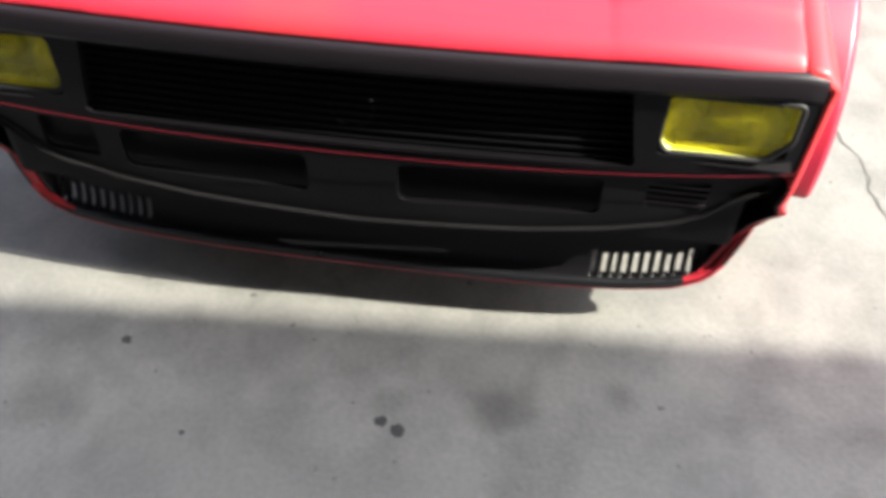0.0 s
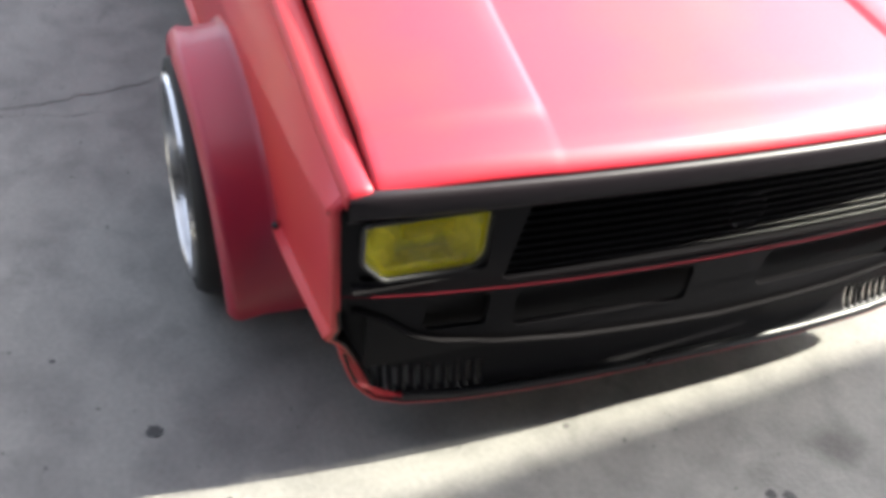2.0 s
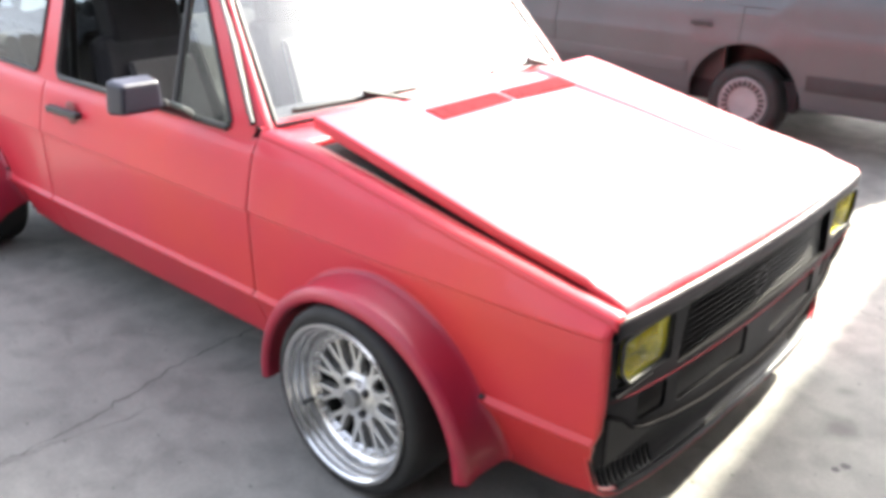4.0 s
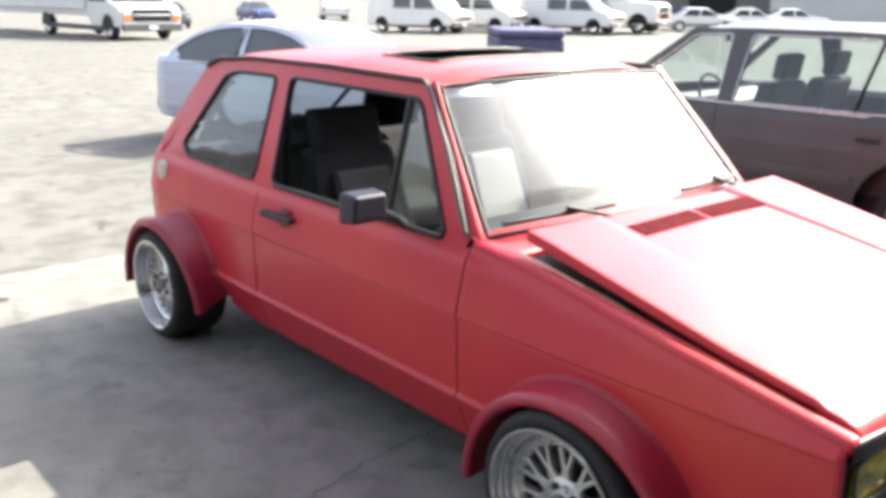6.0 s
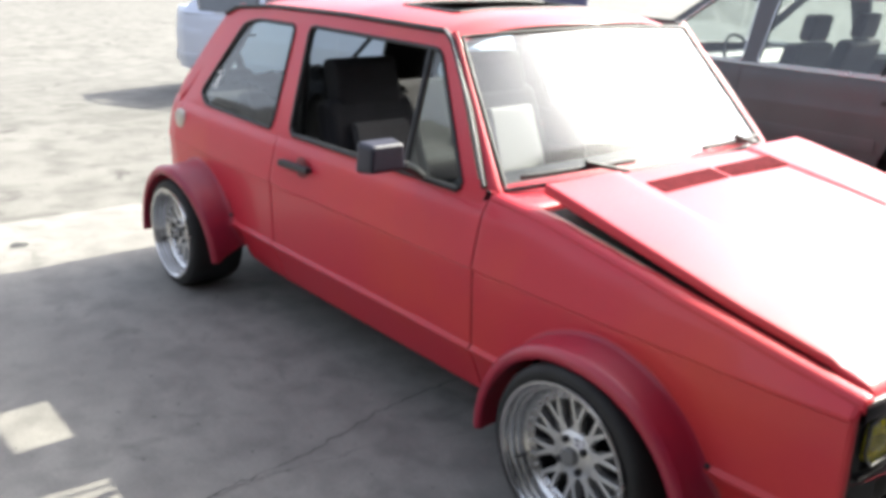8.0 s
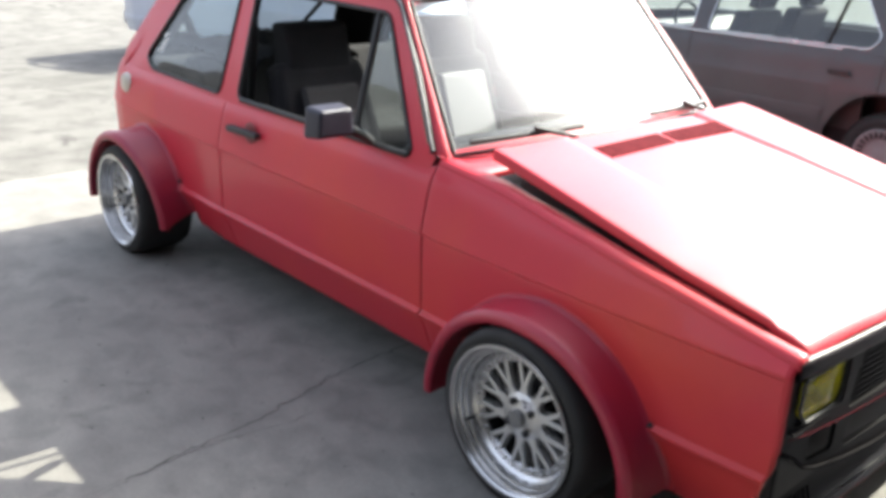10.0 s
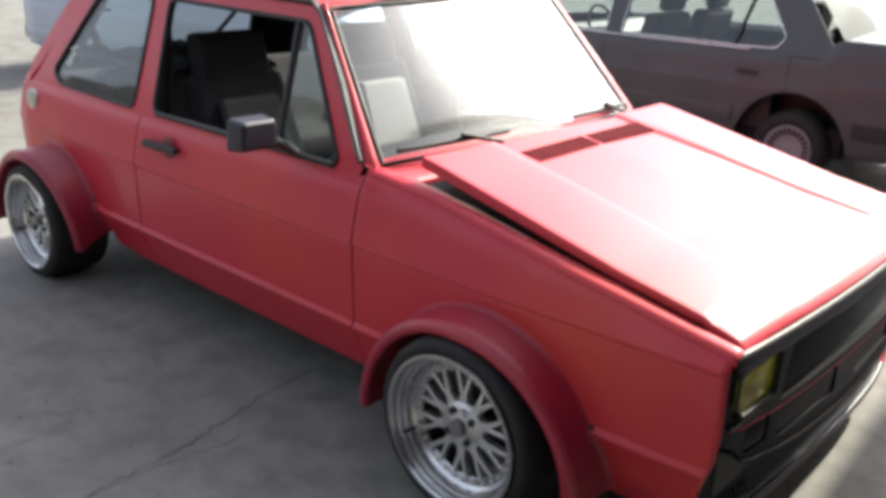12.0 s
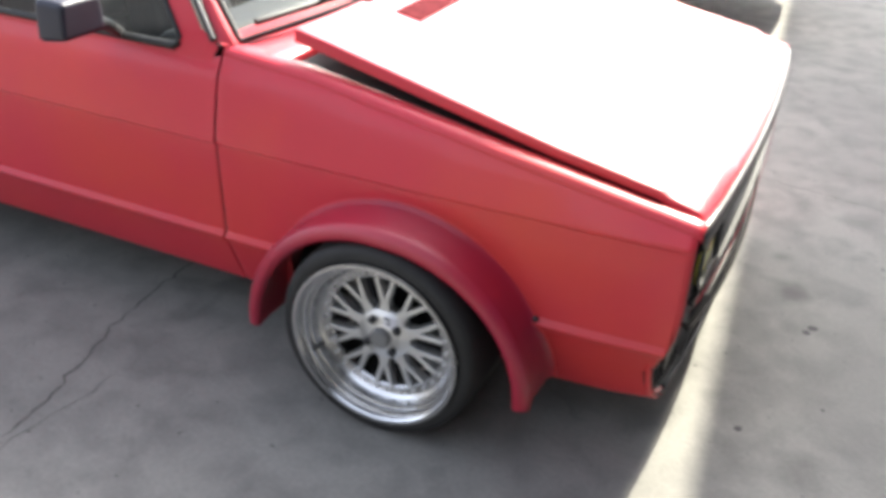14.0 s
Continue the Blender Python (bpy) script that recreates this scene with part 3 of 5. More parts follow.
for z0, z1 in ((0.905, 0.965), (0.968, 0.985)):
    mesh_of("window_sticker", [(x, -(house(x, z) - 0.0045), z) for x, z in ((-2.465, z0), (-2.425, z0), (-2.395, z1), (-2.42, z1))], [(0, 1, 2, 3)], material("faded_white_sticker", (0.6, 0.6, 0.58), 0.7, vary=0.1, scale=40), car, smooth=False)
# tail: hatch, rear panel
rows = []
for x, z in ((-2.545, 1.246), (-2.57, 1.226), (-2.62, 1.155), (-2.72, 1.00), (-2.81, 0.87), (-2.86, 0.82), (-2.925, 0.76), (-2.94, 0.5), (-2.93, 0.30)):
    w = house(-2.5, z) - 0.012 if z > 0.842 else 0.705
    rows.append([(x + 0.10 * (abs(u) ** 5), u * w, z) for u in (-1, -0.97, -0.92, -0.86, -0.72, -0.4, 0, 0.4, 0.72, 0.86, 0.92, 0.97, 1)])
v, f = sheet(rows)
def in_back(q):
    c = sum((Vector(v[i]) for i in q), Vector()) / 4
    return 0.87 < c.z < 1.226 and abs(c.y) < 0.72 * (house(-2.5, c.z) - 0.012)
def picked(points, faces):
    """Those faces with only the points that they use."""
    used = sorted({i for q in faces for i in q})
    place = {i: k for k, i in enumerate(used)}
    return [points[i] for i in used], [tuple(place[i] for i in q) for q in faces]
tailgate = mesh_of("tailgate", *picked(v, [q for q in f if not in_back(q)]), RED, car, solid=0.012)
mesh_of("tailgate_lining", *picked([(p[0] + 0.022, p[1] * 0.985, p[2] - 0.008) for p in v], [q for q in f if not in_back(q)]), CLOTH, car)
pane_back = mesh_of("rear_window", *picked(v, [q for q in f if in_back(q)]), SIDE_GLASS, car)
pane_back.visible_shadow = False
def back_pt(u, z):
    return (float(np.interp(z, (0.87, 1.0, 1.155, 1.236), (-2.81, -2.72, -2.62, -2.565))) + 0.016, u * 0.73 * (house(-2.5, z) - 0.012), z)
tube("rear_window_seal", [back_pt(u, 0.872) for u in np.linspace(-1, 1, 9)] + [back_pt(1, z) for z in (0.95, 1.05, 1.16)] + [back_pt(u, 1.234) for u in np.linspace(1, -1, 9)] + [back_pt(-1, z) for z in (1.16, 1.05, 0.95)], 0.017, TRIM, car, closed=True)
tube("rear_wiper", [(-2.735, 0.225, 0.93), (-2.70, 0.290, 1.01), (-2.655, 0.355, 1.10)], 0.012, TRIM, car, "black rear window wiper")
# black liners inside the arches
for cx in AXLES:
    for side in (-1, 1):
        rows = [[(cx - 0.02 + 0.332 * math.cos(t), side * y, 0.225 + 0.332 * math.sin(t)) for y in (0.44, 0.58, 0.725)] for t in np.linspace(0, math.pi, 24)]
        rows = [[(cx - 0.02, side * 0.44, 0.225), *row] for row in rows]
        mesh_of("arch_liner", *sheet(rows), MATT, car)
mesh_of("floor_pan", [(-2.05, -0.712, 0.22), (-0.44, -0.712, 0.22), (-0.40, -0.60, 0.22), (0.42, -0.60, 0.22), (0.42, 0.60, 0.22), (-0.40, 0.60, 0.22), (-0.44, 0.712, 0.22), (-2.05, 0.712, 0.22), (-2.10, 0.60, 0.22), (-2.85, 0.60, 0.22), (-2.85, -0.60, 0.22), (-2.10, -0.60, 0.22)], [tuple(range(12))], BLACK, car, smooth=False, solid=0.02)

# arch flares
def flare(cx, side, lips, roots, radii, cz, lift=0.0):
    """lips: how far out the lip stands at the front foot, the top and the rear foot; roots and radii: the outer and inner reach there; lift: how far the front foot is cut away towards the body."""
    turns = (0, math.pi / 2, math.pi)
    rows, seam = [], []
    for t in np.linspace(0, math.pi, 56):
        c, s = math.cos(t), math.sin(t)
        lip_y, root_r, lip_r = (float(np.interp(t, turns, v)) for v in (lips, roots, radii))
        raised = t + lift * max(0.0, 1 - t / (math.pi / 2)) ** 2
        def at(r, y, k=0.0):
            a = t + (raised - t) * k
            return (cx + r * math.cos(a), side * y, cz - 0.015 + r * math.sin(a))
        root = at(root_r, 0, 1)
        base = flank(root[0], min(max(root[2], 0.2), 0.84)) - 0.006
        mid = (root_r + lip_r) / 2
        seam.append(at(root_r - 0.004, base + 0.006, 1))
        rows.append([at(root_r, base, 1), at(root_r - 0.010, base + 0.012, 1), at(root_r - 0.018, base + 0.022, 0.9), at(mid, base + 0.62 * (lip_y - base), 0.4), at(lip_r + 0.030, lip_y - 0.020), at(lip_r + 0.024, lip_y - 0.010), at(lip_r + 0.014, lip_y - 0.003), at(lip_r + 0.003, lip_y), at(lip_r - 0.006, lip_y - 0.005), at(lip_r - 0.008, lip_y - 0.014), at(lip_r - 0.004, lip_y - 0.05, 0.5), at(lip_r, base - 0.08, 1)])
    ob = mesh_of("arch_flare", *sheet(rows), FLARE, car, solid=0.004, label="bolted-on dark red wide arch flare")
    tube("flare_seam", seam, 0.004, RED, ob, sides=6)
    for k in (9, 46):
        p = Vector(seam[k])
        v, f = lathe([(0.0, -0.006), (0.005, -0.005), (0.008, 0.004)], 12)
        mesh_of("flare_bolt", [(q[0] + p.x, side * -q[1] + p.y + side * 0.006, q[2] + p.z + 0.004) for q in v], f, PLASTIC, ob)
    return ob


for side in (-1, 1):
    flare(-0.022, side, (0.862, 0.890, 0.862) if side < 0 else (0.895, 0.928, 0.90), (0.384, 0.412, 0.400), (0.340, 0.352, 0.370), 0.188)
    flare(-2.440, side, (0.872, 0.938, 0.925), (0.335, 0.405, 0.40), (0.285, 0.350, 0.352), 0.200, 0.20)

# wheels
DULL_CAP = material("dull_grey_cap", (0.20, 0.20, 0.20), 0.55, 0.3, vary=0.1, scale=20, fine=120, bump=0.02)
TAG = material("pale_tag", (0.62, 0.62, 0.66), 0.5, vary=0.06, scale=30, fine=150, bump=0.01)
def wheel(x, side, face, size=0.95):
    hub = new("wheel")
    hub.parent = car
    hub.location = (x - 0.003, side * face, 0.264 * size - 0.003)
    hub.scale = (size, 1, size)
    hub.rotation_euler = (0, 0, 0 if side < 0 else math.pi)
    tyre = [(0.214, 0.02), (0.228, 0.004), (0.250, 0.006), (0.259, 0.022), (0.263, 0.045), (0.264, 0.075), (0.264, 0.19), (0.260, 0.225), (0.25, 0.245), (0.214, 0.24)]
    mesh_of("tyre", *lathe(tyre, 72), RUBBER, hub)
    lip = [(0.212, 0.024), (0.223, 0.004), (0.221, -0.005), (0.211, -0.005), (0.206, 0.001), (0.205, 0.013), (0.199, 0.014), (0.1965, 0.019), (0.196, 0.030), (0.190, 0.031), (0.188, 0.036), (0.186, 0.052), (0.180, 0.057), (0.176, 0.060), (0.156, 0.061), (0.152, 0.066), (0.152, 0.085), (0.165, 0.22)]
    mesh_of("rim", *lathe(lip, 96), POLISHED, hub, sharp=32)
    mesh_of("brake_backing", *lathe([(0.0, 0.15), (0.155, 0.15)], 40), BLACK, hub)
    disc = [(0.0, 0.050), (0.030, 0.050), (0.034, 0.0565), (0.068, 0.0565), (0.074, 0.080), (0.0, 0.082)]
    mesh_of("hub_disc", *lathe(disc, 40), CAST, hub)
    mesh_of("centre_cap", *lathe([(0.0, 0.030), (0.022, 0.030), (0.025, 0.033), (0.026, 0.056)], 32), DULL_CAP, hub, sharp=40)
    tag = box("weight_tag", (0.002, 0.0515, 0.024), (0.036, 0.0555, 0.058), TAG, hub, 0.001)
    box("tag_mark", (0.012, 0.0508, 0.036), (0.020, 0.0518, 0.043), PLASTIC, tag)
    box("tag_mark", (0.004, 0.0508, 0.050), (0.022, 0.0518, 0.055), PLASTIC, tag)
    spoke = bmesh.new()
    def bar(a, b, wa, wb, d):
        a, b = Vector(a), Vector(b)
        t = (b - a).normalized()
        n = Vector((-t.y, t.x))
        ring = [a + n * wa, b + n * wb, b - n * wb, a - n * wa]
        lo, hi = [[spoke.verts.new((p.x, y, p.y)) for p in ring] for y in (d, d + 0.026)]
        spoke.faces.new(lo[::-1]); spoke.faces.new(hi)
        for i in range(4):
            spoke.faces.new((lo[i], lo[(i + 1) % 4], hi[(i + 1) % 4], hi[i]))
    bar((0, 0.060), (0, 0.097), 0.0165, 0.0105, 0.058)
    bar((0.0035, 0.090), (0.0235, 0.157), 0.0066, 0.0050, 0.0575)
    bar((-0.0035, 0.090), (-0.0235, 0.157), 0.0066, 0.0050, 0.058)
    first = part("spoke", spoke, CAST, hub, smooth=False, bevel=0.002)
    for k in range(1, 10):
        o = first.copy()
        scene.collection.objects.link(o)
        o.rotation_euler = (0, 2 * math.pi * k / 10, 0)
    bolt_v, bolt_f = lathe([(0.0, 0.044), (0.0035, 0.046), (0.0045, 0.058)], 8)
    bolt = mesh_of("rim_bolt", [(a + 0.166, b + 0.008, c) for a, b, c in bolt_v], bolt_f, CAST, hub)
    for k in range(1, 30):
        o = bolt.copy()
        scene.collection.objects.link(o)
        o.rotation_euler = (0, 2 * math.pi * k / 30, 0)
    for k in range(4):
        a = math.pi / 2 * k + 0.6
        nv, nf = lathe([(0.0, 0.060), (0.009, 0.060), (0.011, 0.045), (0.0, 0.040)], 10)
        mesh_of("wheel_nut", [(p[0] + 0.048 * math.cos(a), p[1], p[2] + 0.048 * math.sin(a)) for p in nv], nf, PLASTIC, hub)
    tube("valve", [(-0.165, 0.05, -0.075), (-0.176, 0.02, -0.08)], 0.005, TRIM, hub)
    return hub


for side in (-1, 1):
    wheel(-0.026, side, 0.902 if side < 0 else 0.922, 0.985)
    wheel(-2.462, side, 0.925)

# nose
def plate(name, outline, holes, x, depth, mat, parent, bend=lambda y, z: 0.0, label=""):
    """A flat panel across the car with holes in it; outlines in (y, z)."""
    bm = bmesh.new()
    def loop(points):
        vs = [bm.verts.new((0, p[0], p[1])) for p in points]
        return [bm.edges.new((vs[i], vs[(i + 1) % len(vs)])) for i in range(len(vs))]
    edges = loop(outline)
    for h in holes:
        edges += loop(h)
    bmesh.ops.triangle_fill(bm, edges=edges, use_beauty=True)
    def inside(y, z, poly):
        c = False
        for i in range(len(poly)):
            (ya, za), (yb, zb) = poly[i], poly[i - 1]
            if (za > z) != (zb > z) and y < (yb - ya) * (z - za) / (zb - za) + ya:
                c = not c
        return c
    gone = [fc for fc in bm.faces if any(inside(fc.calc_center_median().y, fc.calc_center_median().z, h) for h in holes)]
    bmesh.ops.delete(bm, geom=gone, context="FACES")
    back = bmesh.ops.extrude_face_region(bm, geom=bm.faces[:])
    for g in back["geom"]:
        if isinstance(g, bmesh.types.BMVert):
            g.co.x -= depth
    for vert in bm.verts:
        vert.co.x += x + bend(vert.co.y, vert.co.z)
    return part(name, bm, mat, parent, label, smooth=False)


def oblong(y0, y1, z0, z1, r=0.012):
    return rounded([(y0, z0), (y1, z0), (y1, z1), (y0, z1)], r)


def bowed(y, z=0.0):
    return 0.012 - 0.030 * (abs(y) / 0.70) ** 2 - 0.10 * max(0.0, abs(y) - 0.69)


GLOSS = material("glossy_black_paint", (0.010, 0.010, 0.012), 0.30, vary=0.1, scale=6, fine=180, bump=0.01, spec=0.6)
SAT = material("satin_dark_grey_paint", (0.016, 0.012, 0.015), 0.40, vary=0.12, scale=6, fine=180, bump=0.02, spec=0.30)
outer = [(y, 0.457) for y in np.linspace(-0.738, 0.738, 25)] + [(0.744, 0.47), (0.742, 0.615), (0.730, 0.634), (0.712, 0.645)] + [(y, 0.652) for y in np.linspace(0.68, -0.68, 25)] + [(-0.712, 0.645), (-0.730, 0.634), (-0.742, 0.615), (-0.744, 0.47)]
LAMP = [oblong(s * 0.605 - 0.104, s * 0.605 + 0.104, 0.492, 0.610, 0.016) for s in (-1, 1)]
GRILLE = [(y, 0.464) for y in np.linspace(-0.462, 0.462, 21)] + [(0.470, 0.472), (0.445, 0.615)] + [(y, 0.617) for y in np.linspace(0.43, -0.43, 21)] + [(-0.445, 0.615), (-0.470, 0.472)]
surround = plate("grille_surround", outer, [*LAMP, GRILLE], 0.652, 0.045, BLACK, car, bowed)
top = [[(x + bowed(y), y, z - 0.16 * max(0.0, abs(y) - 0.695)) for x, z in ((0.640, 0.616), (0.657, 0.618), (0.661, 0.626), (0.661, 0.650), (0.6575, 0.658), (0.650, 0.661), (0.60, 0.662))] for y in np.linspace(-0.730, 0.730, 61)]
mesh_of("surround_brow", *sheet(top), SAT, surround, solid=0.004)
grille = plate("grille_backing", GRILLE, [], 0.628, 0.008, MATT, car, bowed)
for k in range(9):
    z = 0.470 + 0.0165 * k
    w = float(np.interp(z, (0.47, 0.615), (0.466, 0.445)))
    rows = [[(0.640 + bowed(y) + dx, y, z + dz) for dx, dz in ((-0.026, 0.004), (-0.003, 0.0022), (0.0, 0.0), (-0.003, -0.002), (-0.026, -0.001))] for y in np.linspace(-w, w, 24)]
    mesh_of("grille_bar", *sheet(rows), BLACK, grille)
v, f = lathe([(0.0, 0.0), (0.034, 0.0), (0.040, 0.003), (0.046, 0.003), (0.049, -0.004)], 40, axis=0)
mesh_of("round_badge", [(a + 0.641, b * 0.85, c * 0.85 + 0.522) for a, b, c in v], f, BLACK, grille, label="plain round dark badge")
tube("badge_rim", [(0.645, 0.036 * math.cos(t), 0.522 + 0.036 * math.sin(t)) for t in np.linspace(3.9, 5.2, 12)], 0.0016, SAT, grille)
LENS = glass("yellow_lamp_glass", (0.97, 0.93, 0.10), 0.03, 0.0, 0.25, (0.85, 0.78, 0.02), 0.14)
YELLOW_FACET = material("bright_yellow_reflector", (0.90, 0.84, 0.16), 0.28, 0.2, vary=0.1, scale=20, fine=140, bump=0.04)
YELLOW_MIRROR = material("yellow_stained_reflector", (0.95, 0.93, 0.50), 0.20, 0.3, vary=0.1, scale=20, fine=140, bump=0.08)
def lamp_edge(s, hw, hh):
    """Outline of a lamp: its lower outer corner is cut away, the inner one less so. s: which side is outside."""
    return rounded([(-s * hw, hh), (s * hw, hh), (s * hw, -hh + 0.040), (s * (hw - 0.036), -hh), (-s * (hw - 0.014), -hh), (-s * hw, -hh + 0.020)], 0.012)


for s in (-1, 1):
    lamp = new("headlight")
    lamp.parent = car
    tagged(lamp, "rectangular headlight behind yellow film")
    y0, z0, hw, hh = s * 0.605, 0.551, 0.1, 0.054
    bow = bowed(y0)
    rows = []
    for d, k in ((0.646, 1.0), (0.641, 0.97), (0.628, 0.90), (0.612, 0.72), (0.602, 0.50), (0.597, 0.24), (0.596, 0.0)):
        rows.append([(d + bow, y0 + (p[0]) * k, z0 + p[1] * k - (0.008 if k < 0.9 else 0)) for p in [*lamp_edge(s, hw, hh), lamp_edge(s, hw, hh)[0]]])
    mesh_of("reflector", *sheet(rows), YELLOW_MIRROR, lamp, smooth=False)
    v, f = lathe([(0.0, 0.634), (0.016, 0.630), (0.024, 0.618), (0.026, 0.598)], 20, axis=0)
    mesh_of("bulb_shield", [(a + bow, b + y0, c + z0 + 0.004) for a, b, c in v], f, YELLOW, lamp)
    rows = [[(0.657 + bow - 0.010 * (1 - (1 - k) ** 2 if k < 1 else 1) - (0.006 if k == 1 else 0), y0 + p[0] * k, z0 + p[1] * k) for p in [*lamp_edge(s, hw, hh), lamp_edge(s, hw, hh)[0]]] for k in (0, 0.5, 0.85, 0.96, 1)]
    lens = mesh_of("lens", *sheet(rows), LENS, lamp)
    lens.visible_shadow = False
    for k in range(-6, 7):
        box("lens_flute", (0.648 + bow, y0 + 0.0065 * k - 0.0022, z0 + 0.022), (0.6515 + bow, y0 + 0.0065 * k + 0.0022, z0 + 0.046), LENS, lamp).visible_shadow = False
    for q in (-1, 1):
        facet = [(0.636 + bow, y0 + q * 0.094, z0 - 0.036), (0.636 + bow, y0 + q * 0.052, z0 - 0.048), (0.612 + bow, y0 + q * 0.040, z0 - 0.004), (0.614 + bow, y0 + q * 0.066, z0 + 0.030), (0.634 + bow, y0 + q * 0.094, z0 + 0.012)]
        mesh_of("reflector_facet", facet, [(0, 1, 2), (0, 2, 3), (0, 3, 4)], YELLOW_FACET, lamp, smooth=False, solid=0.002)
    box("reflector_shelf", (0.604 + bow, y0 - 0.072, z0 - 0.050), (0.638 + bow, y0 + 0.072, z0 - 0.040), YELLOW_FACET, lamp)
    tube("bezel", [(0.650 + bow, y0 + y, z0 + z) for y, z in lamp_edge(s, hw + 0.003, hh + 0.003)], 0.0045, TRIM, lamp, closed=True)
    plate("lamp_mask", [(y0 + y, z0 + z) for y, z in oblong(-0.104, 0.104, -0.059, 0.059, 0.016)], [[(y0 + y, z0 + z) for y, z in lamp_edge(s, hw + 0.002, hh + 0.002)]], 0.644, 0.004, BLACK, lamp, bowed)
    wedge = prism([(0.655 + bow, 0.480), (0.640 + bow, 0.490), (0.60 + bow, 0.488), (0.60 + bow, 0.476)], 1, y0 - 0.115, y0 + 0.115)
    part("lamp_ledge", wedge, MATT, lamp, smooth=False)
tube("red_pinstripe", [(0.660 + bowed(y), y, 0.449 + 0.022 * (abs(y) / 0.74) ** 3) for y in np.linspace(-0.735, 0.735, 40)], 0.0009, material("dark_red_stripe", (0.12, 0.008, 0.016), 0.9, vary=0.1, spec=0.1), car)


def bead(y):
    """Height of the apron's lower moulded edge."""
    return float(np.interp(abs(y), (0.0, 0.30, 0.45, 0.56, 0.61, 0.65, 0.69, 0.73, 0.76), (0.288, 0.298, 0.312, 0.330, 0.350, 0.385, 0.408, 0.416, 0.418)))


def dam_foot(y):
    return float(np.interp(abs(y), (0.0, 0.3, 0.5, 0.60, 0.65, 0.68, 0.70, 0.72), (0.138, 0.139, 0.145, 0.154, 0.170, 0.198, 0.250, 0.33))) - 0.018 * min(max(y / 0.6, 0.0), 1.0)


def dam_front(y):
    return 0.614 - 0.03 * (abs(y) / 0.70) ** 2 - 0.022 * (abs(y) / 0.72) ** 6


apron_edge = [(y, bead(y) - 0.004) for y in np.linspace(-0.735, 0.735, 61)] + [(0.738, 0.445), *[(y, 0.447) for y in np.linspace(0.70, -0.70, 21)], (-0.738, 0.445)]
HOLES = [oblong(-0.588, -0.478, 0.352, 0.426, 0.014), oblong(-0.430, -0.085, 0.340, 0.425, 0.018), oblong(0.075, 0.430, 0.340, 0.425, 0.018), oblong(0.505, 0.612, 0.362, 0.420, 0.010)]
apron = plate("front_apron", apron_edge, HOLES, 0.640, 0.010, BLACK, car, lambda y, z: bowed(y) * 1.6)
plate("apron_backing", oblong(-0.68, 0.68, 0.262, 0.452, 0.01), [], 0.629, 0.004, BLACK, apron, lambda y, z: bowed(y) * 1.6)
for k in range(4):
    box("apron_slat", (0.612, 0.507, 0.368 + 0.0135 * k), (0.628, 0.610, 0.3735 + 0.0135 * k), SAT, apron)
tube("apron_bead", [(0.646 + bowed(y) * 1.6, y, bead(y)) for y in np.linspace(-0.712, 0.712, 70)], 0.0048, MATT, apron)
rows, ys = [], np.linspace(-0.718, 0.718, 560)
for k in range(25):
    rows.append([])
    for y in ys:
        t = k / 24
        z0, z1 = dam_foot(y), max(bead(y) - 0.006, dam_foot(y) + 0.002)
        rows[-1].append((dam_front(y) - 0.012 + 0.034 * math.exp(-9 * t) - 0.02 * t * (1 - t), y, z0 + (z1 - z0) * t))
v, f = sheet(rows)
def slot(q):
    c = sum((Vector(v[i]) for i in q), Vector()) / 4
    lean = c.y
    z = c.z - (dam_foot(c.y) - 0.147) * 0.8
    return 0.440 < abs(lean) < 0.662 and 0.160 < z < 0.206 and ((abs(lean) - 0.440) / 0.0202) % 1 < 0.5
airdam = mesh_of("air_dam", v, [q for q in f if not slot(q)], BLACK, car, solid=0.006, label="black slotted air dam with a red lip")
tube("red_lip", [(dam_front(y) + 0.018, y, dam_foot(y) - 0.002) for y in np.linspace(-0.686, 0.686, 80)], 0.0055, RED, airdam)
ledge = [[(dam_front(y) + 0.024, y, dam_foot(y) + 0.000), (dam_front(y) + 0.022, y, dam_foot(y) + 0.006), (dam_front(y) + 0.014, y, dam_foot(y) + 0.011), (dam_front(y) - 0.006, y, dam_foot(y) + 0.015)] for y in np.linspace(-0.62, 0.62, 60)]
mesh_of("dam_ledge", *sheet(ledge), GLOSS, airdam, label="glossy black ledge above the lip")
tube("ledge_roll", [(dam_front(y) + 0.015, y, dam_foot(y) + 0.009) for y in np.linspace(-0.60, 0.62, 60)], 0.008, GLOSS, airdam)
for side in (-1, 1):
    tube("lip_corner", [(dam_front(y) + 0.012, side * y, dam_foot(side * y) + 0.003) for y in (0.56, 0.60, 0.63, 0.66, 0.68, 0.694, 0.704, 0.712)], 0.009, RED, airdam, sides=10)
